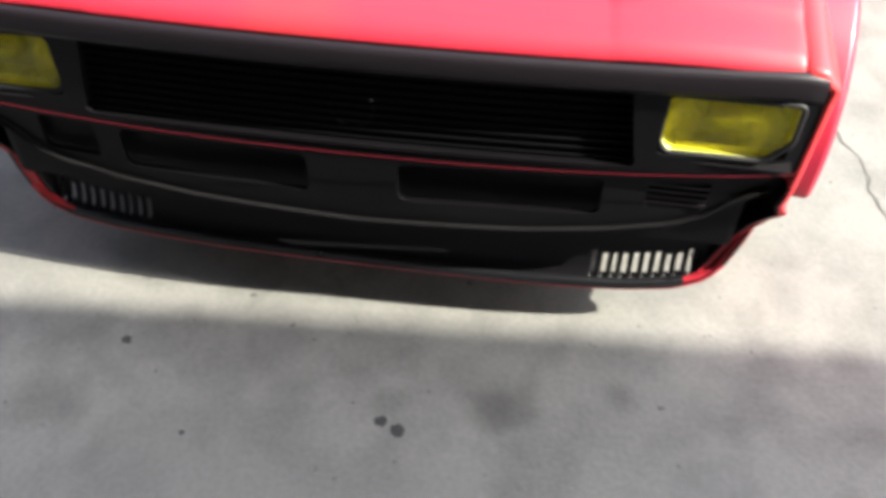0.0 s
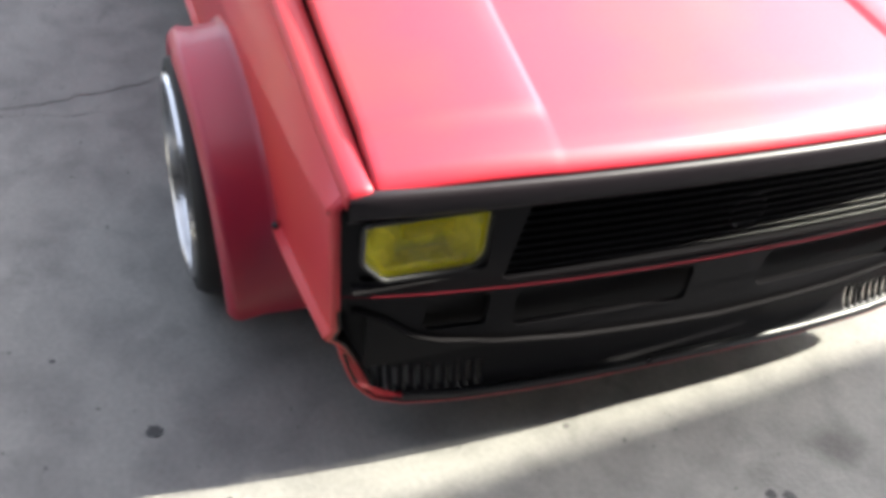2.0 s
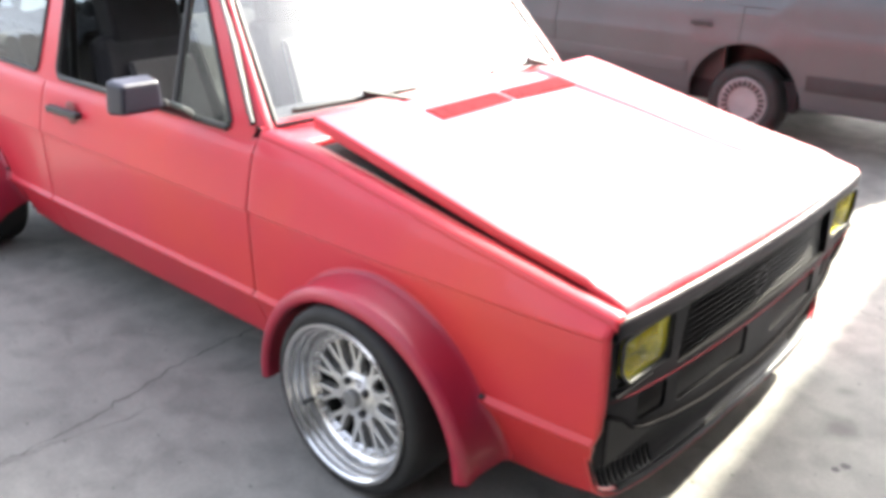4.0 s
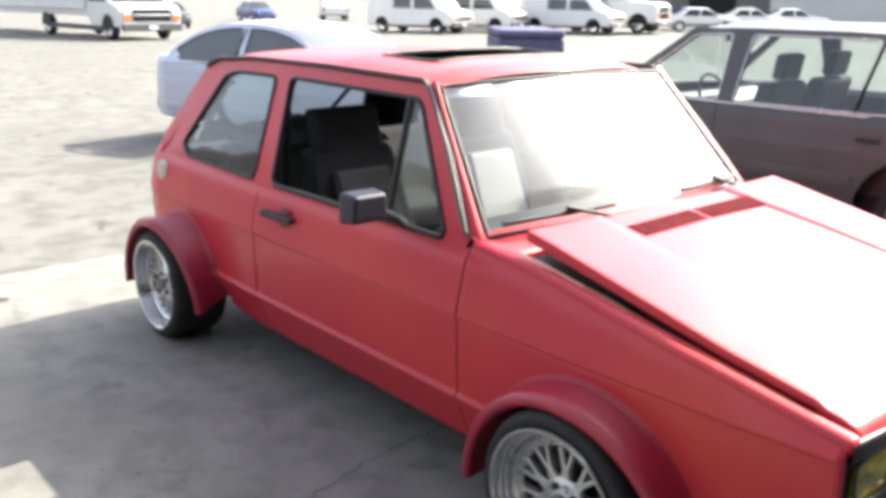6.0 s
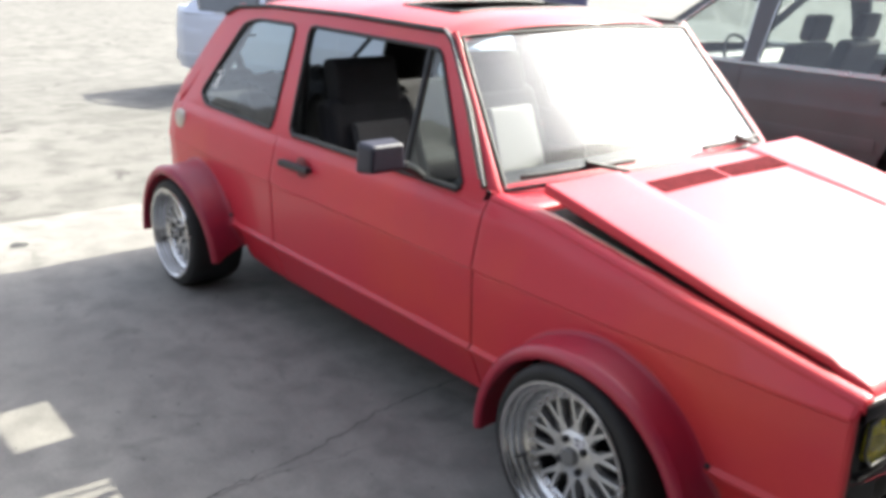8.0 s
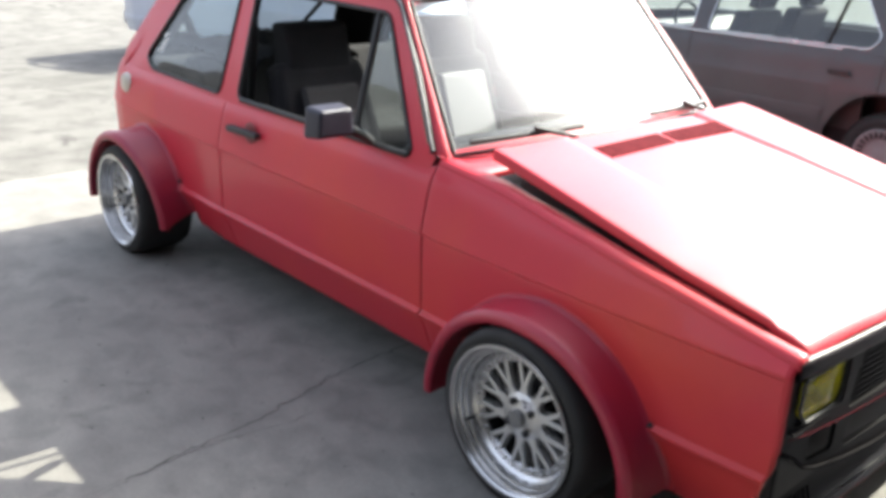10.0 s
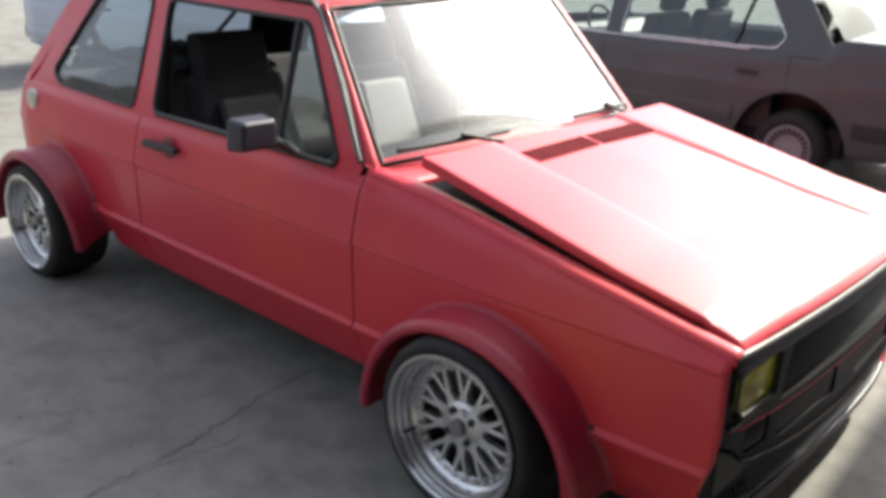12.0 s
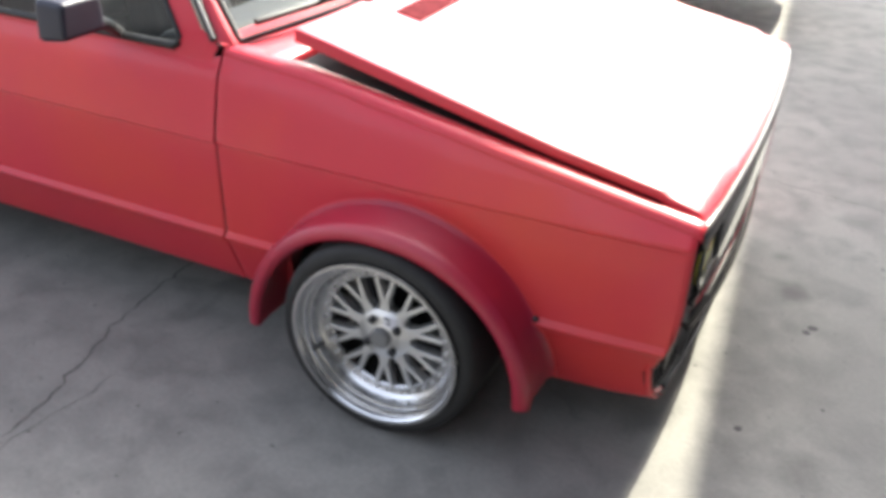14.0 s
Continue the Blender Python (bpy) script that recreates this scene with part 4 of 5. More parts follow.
for side in (-1, 1):
    # red return of the wing round the corner of the nose
    rows = []
    for z in np.linspace(0.168, 0.6565, 38):
        t = shoulder(0.618)
        zz = z + (0.842 - t) * max(0, (z - 0.628) / max(t - 0.628, 0.015)) * 0.45
        yo = flank(0.618, min(zz, 0.842)) + 0.002
        yi = 0.738 if z > 0.45 else min(0.742, yo - 0.012)
        yi = min(yi, yo - 0.004)
        x0 = nose_end(0.618, z)
        lip = 0.011 * float(np.interp(z, (0.36, 0.46), (0.20, 1.0)))
        rows.append([(x0 - 0.0005, side * yo, z), (x0 + 0.15 * lip, side * yo, z), (x0 + 0.45 * lip, side * (yo - 0.0012), z), (x0 + 0.75 * lip, side * (yo - 0.0045), z), (x0 + 0.93 * lip, side * (yo - 0.009), z), (x0 + lip, side * min(yo - 0.013, yi + 0.004), z), (x0 + lip - 0.005, side * min(yi, yo - 0.016), z), (x0 - 0.045, side * min(yi - 0.006, yo - 0.02), z)])
    cut = next(k for k, row in enumerate(rows) if row[0][2] > 0.425)
    mesh_of("wing_nose", *sheet(rows[cut:]), RED, car)
    mesh_of("wing_edge", *sheet([row[:5] for row in rows[:cut + 1]]), RED, car)
    mesh_of("corner_filler", *sheet([row[4:] for row in rows[:cut + 1]]), BLACK, airdam)

for side in (-1, 1):
    box("dam_end", (0.38, min(side * 0.640, side * 0.655), 0.20), (0.545, max(side * 0.640, side * 0.655), 0.42), MATT, airdam)
# mirror, handles, filler cap, wipers
for side in (-1,):
    mirror = new("door_mirror")
    mirror.parent = car
    tagged(mirror, "square black plastic door mirror")
    shell = prism(rounded([(-1.045, 0.872), (-0.865, 0.872), (-0.875, 0.985), (-1.035, 0.985)], 0.022), 0, -0.775, -0.705)
    for vert in shell.verts:
        if vert.co.x > -0.71:
            vert.co.y = -0.955 + (vert.co.y + 0.955) * 0.86
            vert.co.z = 0.928 + (vert.co.z - 0.928) * 0.84
    for vert in shell.verts:
        vert.co.y = -0.957 + (vert.co.y + 0.945) * 0.82
        vert.co.z = 0.940 + (vert.co.z - 0.928) * 0.86
    part("mirror_shell", shell, material("navy_black_plastic", (0.020, 0.021, 0.036), 0.45, vary=0.15, scale=9, fine=200, bump=0.04), mirror, bevel=0.018)
    box("mirror_glass", (-0.779, min(side * 1.01, side * 0.885), 0.905), (-0.776, max(side * 1.01, side * 0.885), 0.975), POLISHED, mirror)
    tube("mirror_arm", [(-0.745, side * 0.885, 0.905), (-0.80, side * 0.80, 0.868), (-0.835, side * 0.745, 0.836)], 0.016, PLASTIC, mirror)
for side in (-1, 1):
    handle = new("door_handle")
    handle.parent = car
    tagged(handle, "black pull-up door handle")
    bm = prism(rounded([(-1.675, 0.708), (-1.460, 0.716), (-1.460, 0.738), (-1.675, 0.734)], 0.008), 1, side * 0.770, side * 0.797)
    part("grip", bm, PLASTIC, handle, bevel=0.004, smooth=False)
    # proud disc in darker red: the hollow's shade is put into its colour
    v, f = lathe([(0.0, -0.004), (0.030, -0.003), (0.040, 0.002)], 28)
    mesh_of("finger_cup", [(a * 1.15 - 1.53, side * (flank(-1.53, 0.722) + 0.005 - b), c * 1.1 + 0.722) for a, b, c in v], f, material("shaded_cup_red", (0.16, 0.008, 0.014), 0.5, vary=0.05), handle)
v, f = lathe([(0.0, -0.014), (0.040, -0.012), (0.047, -0.004), (0.048, 0.01)], 36)
cap = mesh_of("fuel_cap", [(a - 2.70, b - flank(-2.70, 0.728), c + 0.728) for a, b, c in v], f, material("dull_silver_cap", (0.55, 0.52, 0.46), 0.45, 0.5, vary=0.2, scale=30), car, label="dull silver round fuel filler cap")
for y0, y1 in ((0.60, 0.16), (-0.17, -0.60)):
    wiper = new("wiper")
    wiper.parent = car
    tagged(wiper, "black windscreen wiper lying low")
    pts = [ws(y / 0.66, 0.075) for y in np.linspace(y0 - 0.02, y1, 9)]
    tube("blade", [(p[0] + 0.020, p[1], p[2] + 0.016) for p in pts], 0.009, TRIM, wiper)
    a, b = ws(y0 / 0.66, 0.0), ws(((y0 + y1) / 2) / 0.66, 0.085)
    tube("arm", [(a[0] + 0.02, a[1] + 0.03, a[2] - 0.01), (a[0] + 0.035, a[1] - 0.02, a[2] + 0.012), (b[0] + 0.028, b[1], b[2] + 0.03)], 0.008, TRIM, wiper)
    box("pivot", (a[0] - 0.005, a[1] + 0.005, a[2] - 0.03), (a[0] + 0.045, a[1] + 0.05, a[2] + 0.01), TRIM, wiper, 0.006)

# cabin
def seat(y0, insert):
    s = new("front_seat")
    s.parent = car
    tagged(s, "dark cloth bucket seat with pale centre panels")
    def cushion(name, outline, lo, hi, mat):
        bm = prism(rounded(outline, 0.05), 1, y0 + lo, y0 + hi)
        for vert in bm.verts:
            vert.co.y = y0 + (vert.co.y - y0) * float(np.interp(vert.co.z, (0.5, 0.80, 0.95, 1.1), (1.0, 0.96, 0.80, 0.92)))
        return part(name, bm, mat, s, bevel=0.05)
    cushion("seat_base", [(-1.50, 0.30), (-1.02, 0.34), (-1.00, 0.47), (-1.52, 0.44)], -0.25, 0.25, CLOTH)
    cushion("backrest", [(-1.46, 0.40), (-1.60, 0.38), (-1.77, 0.93), (-1.66, 0.95)], -0.25, 0.25, CLOTH)
    cushion("centre_panel", [(-1.43, 0.47), (-1.48, 0.47), (-1.63, 0.85), (-1.585, 0.86)], -0.14, 0.14, insert)
    cushion("headrest", [(-1.64, 0.88), (-1.76, 0.88), (-1.81, 1.09), (-1.70, 1.10)], -0.17, 0.17, CLOTH)
    return s


# near seat's panel: the pale cloth darkened to carry the cabin's shade
seat(-0.36, material("shaded_panel_cloth", (0.055, 0.052, 0.052), 0.9, vary=0.2, scale=8, fine=240, bump=0.15))
seat(0.36, PALE_CLOTH)
bench = part("rear_bench", prism(rounded([(-2.35, 0.40), (-1.95, 0.44), (-1.93, 0.56), (-2.12, 0.58), (-2.28, 0.90), (-2.40, 0.88)], 0.05), 1, -0.60, 0.60), CLOTH, car, "dark cloth rear bench", smooth=False, bevel=0.02)
dash = part("dashboard", prism(rounded([(-0.46, 0.60), (-0.46, 0.80), (-0.62, 0.845), (-0.78, 0.825), (-0.84, 0.74), (-0.74, 0.58)], 0.03), 1, -0.655, 0.655), PLASTIC, car, "dark plastic dashboard", smooth=False, bevel=0.01)
part("instrument_hood", prism(rounded([(-0.66, 0.83), (-0.68, 0.885), (-0.83, 0.885), (-0.84, 0.82)], 0.02), 1, 0.19, 0.52), PLASTIC, dash, smooth=False, bevel=0.008)
wheel_c, tilt = Vector((-0.98, 0.36, 0.80)), radians(25)
steer = new("steering_wheel")
steer.parent = car
ring = [wheel_c + Vector((0.19 * math.sin(t) * -math.sin(tilt), 0.19 * math.cos(t), 0.19 * math.sin(t) * math.cos(tilt))) for t in np.linspace(0, 2 * math.pi, 40)[:-1]]
tube("rim", ring, 0.014, TRIM, steer, closed=True)
for t in (0.1, math.pi - 0.1, -math.pi / 2):
    end = wheel_c + Vector((0.185 * math.sin(t) * -math.sin(tilt), 0.185 * math.cos(t), 0.185 * math.sin(t) * math.cos(tilt)))
    tube("wheel_spoke", [wheel_c + Vector((0.02, 0, 0)), end], 0.011, TRIM, steer)
tube("column", [wheel_c + Vector((0.02, 0, 0)), (-0.74, 0.36, 0.70)], 0.03, PLASTIC, steer)
for side in (-1, 1):
    card = side_panel("door_card", -1.75, -0.56, side, car, top=lambda x: shoulder(x) - 0.006, low=lambda x: 0.24, mat=CLOTH)
    card.location.y = -side * 0.03
    lining = side_panel("quarter_lining", -2.90, -1.765, side, car, mat=CLOTH)
    lining.location.y = -side * 0.022
    tube("seat_belt", [(-1.80, side * 0.58, 1.10), (-1.79, side * 0.61, 0.85), (-1.77, side * 0.64, 0.45)], 0.016, TRIM, car)
part("parcel_shelf", prism([(-2.82, 0.80), (-2.36, 0.80), (-2.36, 0.825), (-2.82, 0.825)], 1, -0.58, 0.58), CLOTH, car, smooth=False)
stalk = ws(0.0, 0.90)
inner = new("interior_mirror")
inner.parent = car
box("mirror_head", (stalk[0] - 0.09, -0.11, 1.170), (stalk[0] - 0.065, 0.11, 1.230), PLASTIC, inner, 0.008)
tube("stalk", [(stalk[0] - 0.075, 0, 1.225), (stalk[0] - 0.05, 0, 1.284)], 0.008, PLASTIC, inner)

# crumpled cloth by the rear side window
rows = []
for x in np.linspace(-2.52, -1.92, 26):
    rows.append([(x, y, 0.895 + 0.07 * noise.noise((x * 7, y * 7, 1.7)) + 0.04 * noise.noise((x * 21, y * 21, 4.0)) + 0.06 * math.cos((x + 2.25) * 4.5)) for y in np.linspace(-0.625, 0.02, 30)])
cloth = mesh_of("blanket", *sheet(rows), CLOTH, None, solid=0.012)
tagged(cloth, "crumpled dark blanket heaped on the rear bench", "blanket")

# ---- other vehicles ----
WHITE_PAINT = material("white_paint", (0.62, 0.62, 0.60), 0.4, vary=0.06, scale=2, fine=100, bump=0.01, coat=0.3)
BLUE_PAINT = material("pale_blue_silver_paint", (0.50, 0.55, 0.66), 0.32, 0.2, vary=0.05, scale=2, fine=200, bump=0.01, coat=0.4)
NAVY_PAINT = material("navy_blue_paint", (0.03, 0.05, 0.16), 0.35, vary=0.08, scale=2, fine=200, bump=0.01, coat=0.3)
DARK_PAINT = material("dark_grey_green_paint", (0.05, 0.055, 0.055), 0.4, vary=0.1, scale=2, fine=200, bump=0.01, coat=0.2)
DARK_GLASS = material("dark_window_glass", (0.03, 0.035, 0.04), 0.06, vary=0.1, scale=3, fine=50, bump=0.0)
CHROME = material("dull_chrome", (0.7, 0.7, 0.7), 0.25, 1.0, vary=0.05, scale=9, fine=100, bump=0.01)
AMBER = material("amber_lamp", (0.42, 0.17, 0.06), 0.3, vary=0.1, scale=20, fine=90, bump=0.02)
RED_LAMP = material("red_lamp", (0.5, 0.02, 0.02), 0.25, vary=0.1, scale=20, fine=90, bump=0.02)
CLEAR_LAMP = material("clear_lamp", (0.6, 0.6, 0.6), 0.15, 0.3, vary=0.1, scale=20, fine=90, bump=0.02)
CAR_GLASS = glass("clear_car_glass", (0.72, 0.78, 0.76), 0.01, 0.03, 0.2)


def road_wheel(parent, x, y, r, width, side, cover=CAST, slots=0):
    hub = new("wheel")
    hub.parent = parent
    hub.location = (x, y, r)
    hub.rotation_euler = (0, 0, 0 if side < 0 else math.pi)
    k = r / 0.30
    mesh_of("tyre", *lathe([(0.185 * k, 0.02), (0.20 * k, 0.004), (0.245 * k, 0.0), (0.28 * k, 0.015), (r, 0.05), (r, width - 0.05), (0.28 * k, width - 0.01), (0.2 * k, width)], 40), RUBBER, hub)
    mesh_of("rim", *lathe([(0.0, 0.020), (0.05 * k, 0.016), (0.06 * k, 0.022), (0.165 * k, 0.014), (0.178 * k, 0.006), (0.19 * k, 0.006), (0.19 * k, 0.05)], 40), cover, hub)
    if slots:
        bm = boxed((-0.008, 0.004, 0.122 * k), (0.008, 0.020, 0.166 * k))
        first = part("cover_slot", bm, PLASTIC, hub, smooth=False)
        for j in range(1, slots):
            o = first.copy()
            scene.collection.objects.link(o)
            o.rotation_euler = (0, 2 * math.pi * j / slots, 0)
    return hub


def sedan(name, label, paint, m, wb=2.6, front=0.85, rear=1.05, width=0.845, belt=0.90, bonnet_z=0.80, boot=0.93, roof=1.37, a_base=2.22, a_top=1.50, c_top=0.30, c_base=-0.42, glass_mat=CAR_GLASS, r=0.30, cabin=True, slots=0, cover=CAST, strip=CLADDING, trim=TRIM, seal=TRIM, group="", rear_glass=None, handle=(0.42, 0.735), divider=(0.46, 0.56), arched=False, post=1.14, door_end=0.34, arch=None, strip_z=0.36, backlight=None):
    """A three-box car: rear axle at the origin, nose towards +x."""
    top_thing = empty(name, label, "car", group)
    top_thing.matrix_world = m
    x0, x1 = -rear, wb + front
    R, arch_z = arch or (r + 0.045, r)

    def hw(x):
        return float(np.interp(x, (x0, x0 + 0.06, x0 + 0.3, 0.4, wb - 0.3, x1 - 0.35, x1 - 0.08, x1), (0.74, 0.85, 0.95, 1, 1, 0.95, 0.86, 0.74))) * width

    def top(x):
        return float(np.interp(x, (x0, x0 + 0.05, x0 + 0.12, c_base, c_base + 0.1, a_base - 0.1, a_base, x1 - 0.25, x1 - 0.05, x1), (boot - 0.12, boot - 0.03, boot - 0.005, boot, belt + 0.02, belt, belt - 0.01, bonnet_z - 0.03, bonnet_z - 0.10, bonnet_z - 0.16)))

    def skin(x, s):
        """s from 0 at the hem to 1 at the shoulder."""
        return hw(x) + float(np.interp(s, (0, 0.1, 0.3, 0.55, 0.66, 0.70, 0.9, 1), (-0.07, -0.03, -0.005, 0.0, 0.004, -0.008, -0.022, -0.05)))

    def low(x):
        z = 0.20 if x > -R else 0.27
        for a in (0, wb):
            d = abs(x - a)
            if d < R:
                z = max(z, arch_z + math.sqrt(R * R - d * d))
        return z

    for side in (-1, 1):
        names = ("rear_wing", "rear_door", "front_door", "front_wing")
        cuts = (x0, door_end, post + 0.02, a_base - 0.05, x1)
        for part_name, a, b in zip(names, cuts, cuts[1:]):
            xs = sorted({*np.arange(a + 0.003, b - 0.003, 0.04).round(4), b - 0.003, *[c + q * R * f for c in (0, wb) for q in (-1, 1) for f in (0.96, 0.99, 1.001) if a + 0.003 < c + q * R * f < b - 0.003]})
            rows = []
            for x in xs:
                t, l = top(x), low(x)
                rows.append([(x, side * skin(x, (z - 0.2) / (t - 0.2)), z) for z in [l + (t - l) * s for s in (0, 0.1, 0.25, 0.4, 0.55, 0.63, 0.67, 0.71, 0.8, 0.9, 0.96, 1)]])
            mesh_of(part_name, *sheet(rows), paint, top_thing, solid=0.004)
        # dark lower strip
        for a, b in ((x0 + 0.04, -R - 0.02), (R + 0.02, wb - R - 0.02), (wb + R + 0.02, x1 - 0.04)):
            rows = [[(x, side * (skin(x, (z - 0.2) / (top(x) - 0.2)) + d), z) for z, d in ((strip_z, 0.001), (strip_z + 0.005, 0.010), (strip_z + 0.09, 0.012), (strip_z + 0.095, 0.001))] for x in np.linspace(a, b, 14)]
            mesh_of("side_strip", *sheet(rows), paint if arch and a > 0 else strip, top_thing)
        for x in (0, wb):
            road_wheel(top_thing, x, side * (width - (0.05 if arch else 0.02)), r, 0.19, side, cover, slots)
        box("door_handle", (handle[0], min(side * (width + 0.0), side * (width + 0.012)), handle[1]), (handle[0] + 0.14, max(side * width, side * (width + 0.012)), handle[1] + 0.027), trim, top_thing, 0.004)

    def deck(nm, a, b, k=14):
        rows = []
        for x in np.linspace(a, b, k):
            t = top(x)
            w = skin(x, 1)
            rows.append([(x, u * w, t + 0.035 * (1 - u * u)) for u in np.linspace(-1, 1, 13)])
        mesh_of(nm, *sheet(rows), paint, top_thing, solid=0.004)
    deck("bonnet", a_base - 0.12, x1)
    deck("boot_lid", x0, c_base + 0.1)
    for nm, x, d, zt in (("front_bumper", x1, 1, bonnet_z - 0.16), ("rear_bumper", x0, -1, boot - 0.12)):
        rows = []
        for u in np.linspace(-1, 1, 17):
            y = u * (skin(x, 0.6))
            bow = 0.03 * (1 - u * u)
            rows.append([(x + d * (bow + e), y, z) for z, e in ((0.22 if d > 0 else 0.275, -0.04), (0.30 if d > 0 else 0.33, 0.035), (0.47, 0.045), (0.50, 0.02), (0.52, 0.0), (zt, -0.005), (zt + 0.02, -0.03))])
        v, f = sheet(rows)
        mesh_of(nm, v, f, paint, top_thing, solid=0.004)
        rows = [[(x + d * (0.03 * (1 - u * u) + 0.048), u * (skin(x, 0.6) + 0.01), z) for z in (0.34, 0.37, 0.44, 0.47)] for u in np.linspace(-1, 1, 17)]
        mesh_of("bumper_strip", *sheet(rows), strip, top_thing, solid=0.01)
        for side in (-1, 1):
            lamp = boxed((x - 0.06 + (0.035 if d < 0 else -0.03), side * hw(x) * 0.86 - 0.09, 0.60 if d < 0 else 0.55), (x + 0.05 + (0.0 if d < 0 else -0.03), side * hw(x) * 0.86 + 0.09, 0.70 if d < 0 else 0.64))
            part("tail_lamp" if d < 0 else "headlight", lamp, RED_LAMP if d < 0 else CLEAR_LAMP, top_thing, smooth=False, bevel=0.015)

    for a, b, z in ((x0 + 0.15, 0.34, boot - 0.12), (a_base - 0.10, x1 - 0.22, bonnet_z - 0.10)):
        box("inner_shell", (a, -0.60, 0.24), (b, 0.60, z), BLACK, top_thing)

    # glasshouse
    rw = width - 0.24
    def out(z):
        t = (z - belt) / (roof - 0.04 - belt)
        return width - 0.045 + (rw - width + 0.045) * t
    zt = roof - 0.045
    f1 = [(a_base - 0.16, belt + 0.02), (a_top + 0.02, zt - 0.05), (post + 0.06, zt - 0.035), (post + 0.04, belt + 0.02)]
    f2 = [(post - 0.06, belt + 0.02), (post - 0.04, zt - 0.035), (c_top + 0.22, zt - 0.05), (c_base + 0.60, belt + 0.02)]
    f2[3] = (0.20, belt + 0.02)
    if rear_glass:
        f2 = [(x, belt + 0.02 + (zt - 0.055 - belt) * k) for x, k in rear_glass]
    def crest(x):
        u = (x - (a_base + c_base) / 2) / ((a_base - c_base) / 2)
        return belt + (roof - belt) * max(0.0, 1 - abs(u) ** 2.5) ** 0.75
    if arched:
        f1 = [(x, max(belt + 0.03, crest(x) - 0.085)) for x in np.linspace(a_base - 0.22, 0.62, 12)] + [(0.60, belt + 0.02), (a_base - 0.30, belt + 0.02)]
        f2 = [(x, max(belt + 0.03, crest(x) - 0.085)) for x in np.linspace(0.50, c_base + 0.20, 14)] + [(c_base + 0.28, belt + 0.02), (0.52, belt + 0.02)]
    outline = [(a_base - 0.02, belt - 0.01), (a_top + 0.05, zt), (c_top + 0.05, zt), (c_base - 0.02, belt - 0.01)] + [(x, belt - 0.01) for x in np.linspace(c_base + 0.2, a_base - 0.2, 8)]
    if arched:
        outline = [(x, crest(x) - 0.035) for x in np.linspace(a_base - 0.03, c_base + 0.03, 40)] + [(x, belt - 0.02) for x in np.linspace(c_base, a_base, 9)]
    for side in (-1, 1):
        bm = bmesh.new()
        def loop(points):
            vs = [bm.verts.new((p[0], 0, p[1])) for p in points]
            return [bm.edges.new((vs[i], vs[(i + 1) % len(vs)])) for i in range(len(vs))]
        holes = [rounded(h, 0.03, 4) for h in (f1, f2)]
        edges = loop(outline)
        for h in holes:
            edges += loop(h)
        bmesh.ops.triangle_fill(bm, edges=edges, use_beauty=True)
        def inside(x, z, poly):
            c = False
            for i in range(len(poly)):
                (xa, za), (xb, zb) = poly[i], poly[i - 1]
                if (za > z) != (zb > z) and x < (xb - xa) * (z - za) / (zb - za) + xa:
                    c = not c
            return c
        bmesh.ops.delete(bm, geom=[fc for fc in bm.faces if any(inside(fc.calc_center_median().x, fc.calc_center_median().z, h) for h in holes)], context="FACES")
        for vert in bm.verts:
            vert.co.y = side * out(vert.co.z)
        shell = part("window_frame", bm, paint, top_thing, smooth=False)
        mod = shell.modifiers.new("thickness", "SOLIDIFY")
        mod.thickness, mod.offset = 0.03, -1
        for h in holes:
            c = (sum(p[0] for p in h) / len(h), sum(p[1] for p in h) / len(h))
            v = [(p[0], side * (out(p[1]) - 0.008), p[1]) for p in h] + [(c[0], side * (out(c[1]) - 0.008), c[1])]
            g = mesh_of("side_window", v, [(k, (k + 1) % len(h), len(h)) for k in range(len(h))], glass_mat, top_thing, smooth=False)
            g.visible_shadow = False
            tube("window_seal", [(p[0], side * (out(p[1]) + 0.001), p[1]) for p in h], 0.006, seal, top_thing, closed=True, sides=6)
        tube("window_divider", [(divider[0], side * (out(belt + 0.02) + 0.0), belt + 0.02), (divider[1], side * (out(zt - 0.04)), zt - 0.04)], 0.012, TRIM, top_thing, sides=6)
        tube("belt_trim", [(x, side * (out(belt) + 0.008), belt + 0.004) for x in np.linspace(c_base + 0.55, a_base - 0.15, 8)], 0.007, CHROME, top_thing, sides=6)
    rows = [[(x - 0.04 * u * u * (1 if x > 0.9 else -1), u * (rw + 0.002), roof - 0.045 * abs(u) ** 2.5 - float(np.interp(x, (c_top, c_top + 0.3, a_top - 0.2, a_top + 0.06), (0.035, 0.0, 0.0, 0.03)))) for u in np.linspace(-1, 1, 15)] for x in np.linspace(c_top, a_top + 0.06, 14)]
    if arched:
        rows = [[(x, u * (out(crest(x) - 0.035) + 0.002), crest(x) - 0.035 * abs(u) ** 2.5) for u in np.linspace(-1, 1, 15)] for x in np.linspace(c_top, a_top + 0.06, 18)]
    mesh_of("roof", *sheet(rows), paint, top_thing, solid=0.01)
    for nm, xb, xt, zb in (("windscreen", a_base, a_top + 0.05, belt), ("rear_window", c_base, c_top, boot if backlight else belt + 0.03)):
        d = 1 if nm == "windscreen" else -1
        rows = [[(xb + (xt - xb) * v + d * 0.07 * (1 - u * u) * (1 - 0.5 * v), u * (out(zb + (zt - zb) * v) - 0.02), zb + (zt + 0.01 - zb) * v + 0.012 * (1 - u * u)) for u in np.linspace(-1, 1, 13)] for v in np.linspace(0, 1, 8)]
        if arched:
            rows = [[(x + d * 0.03 * (1 - u * u), u * (out(crest(x)) - 0.01), crest(x) - 0.012 - 0.03 * abs(u) ** 2.5) for u in np.linspace(-1, 1, 13)] for x in np.linspace(xb - d * 0.02, xt, 14)]
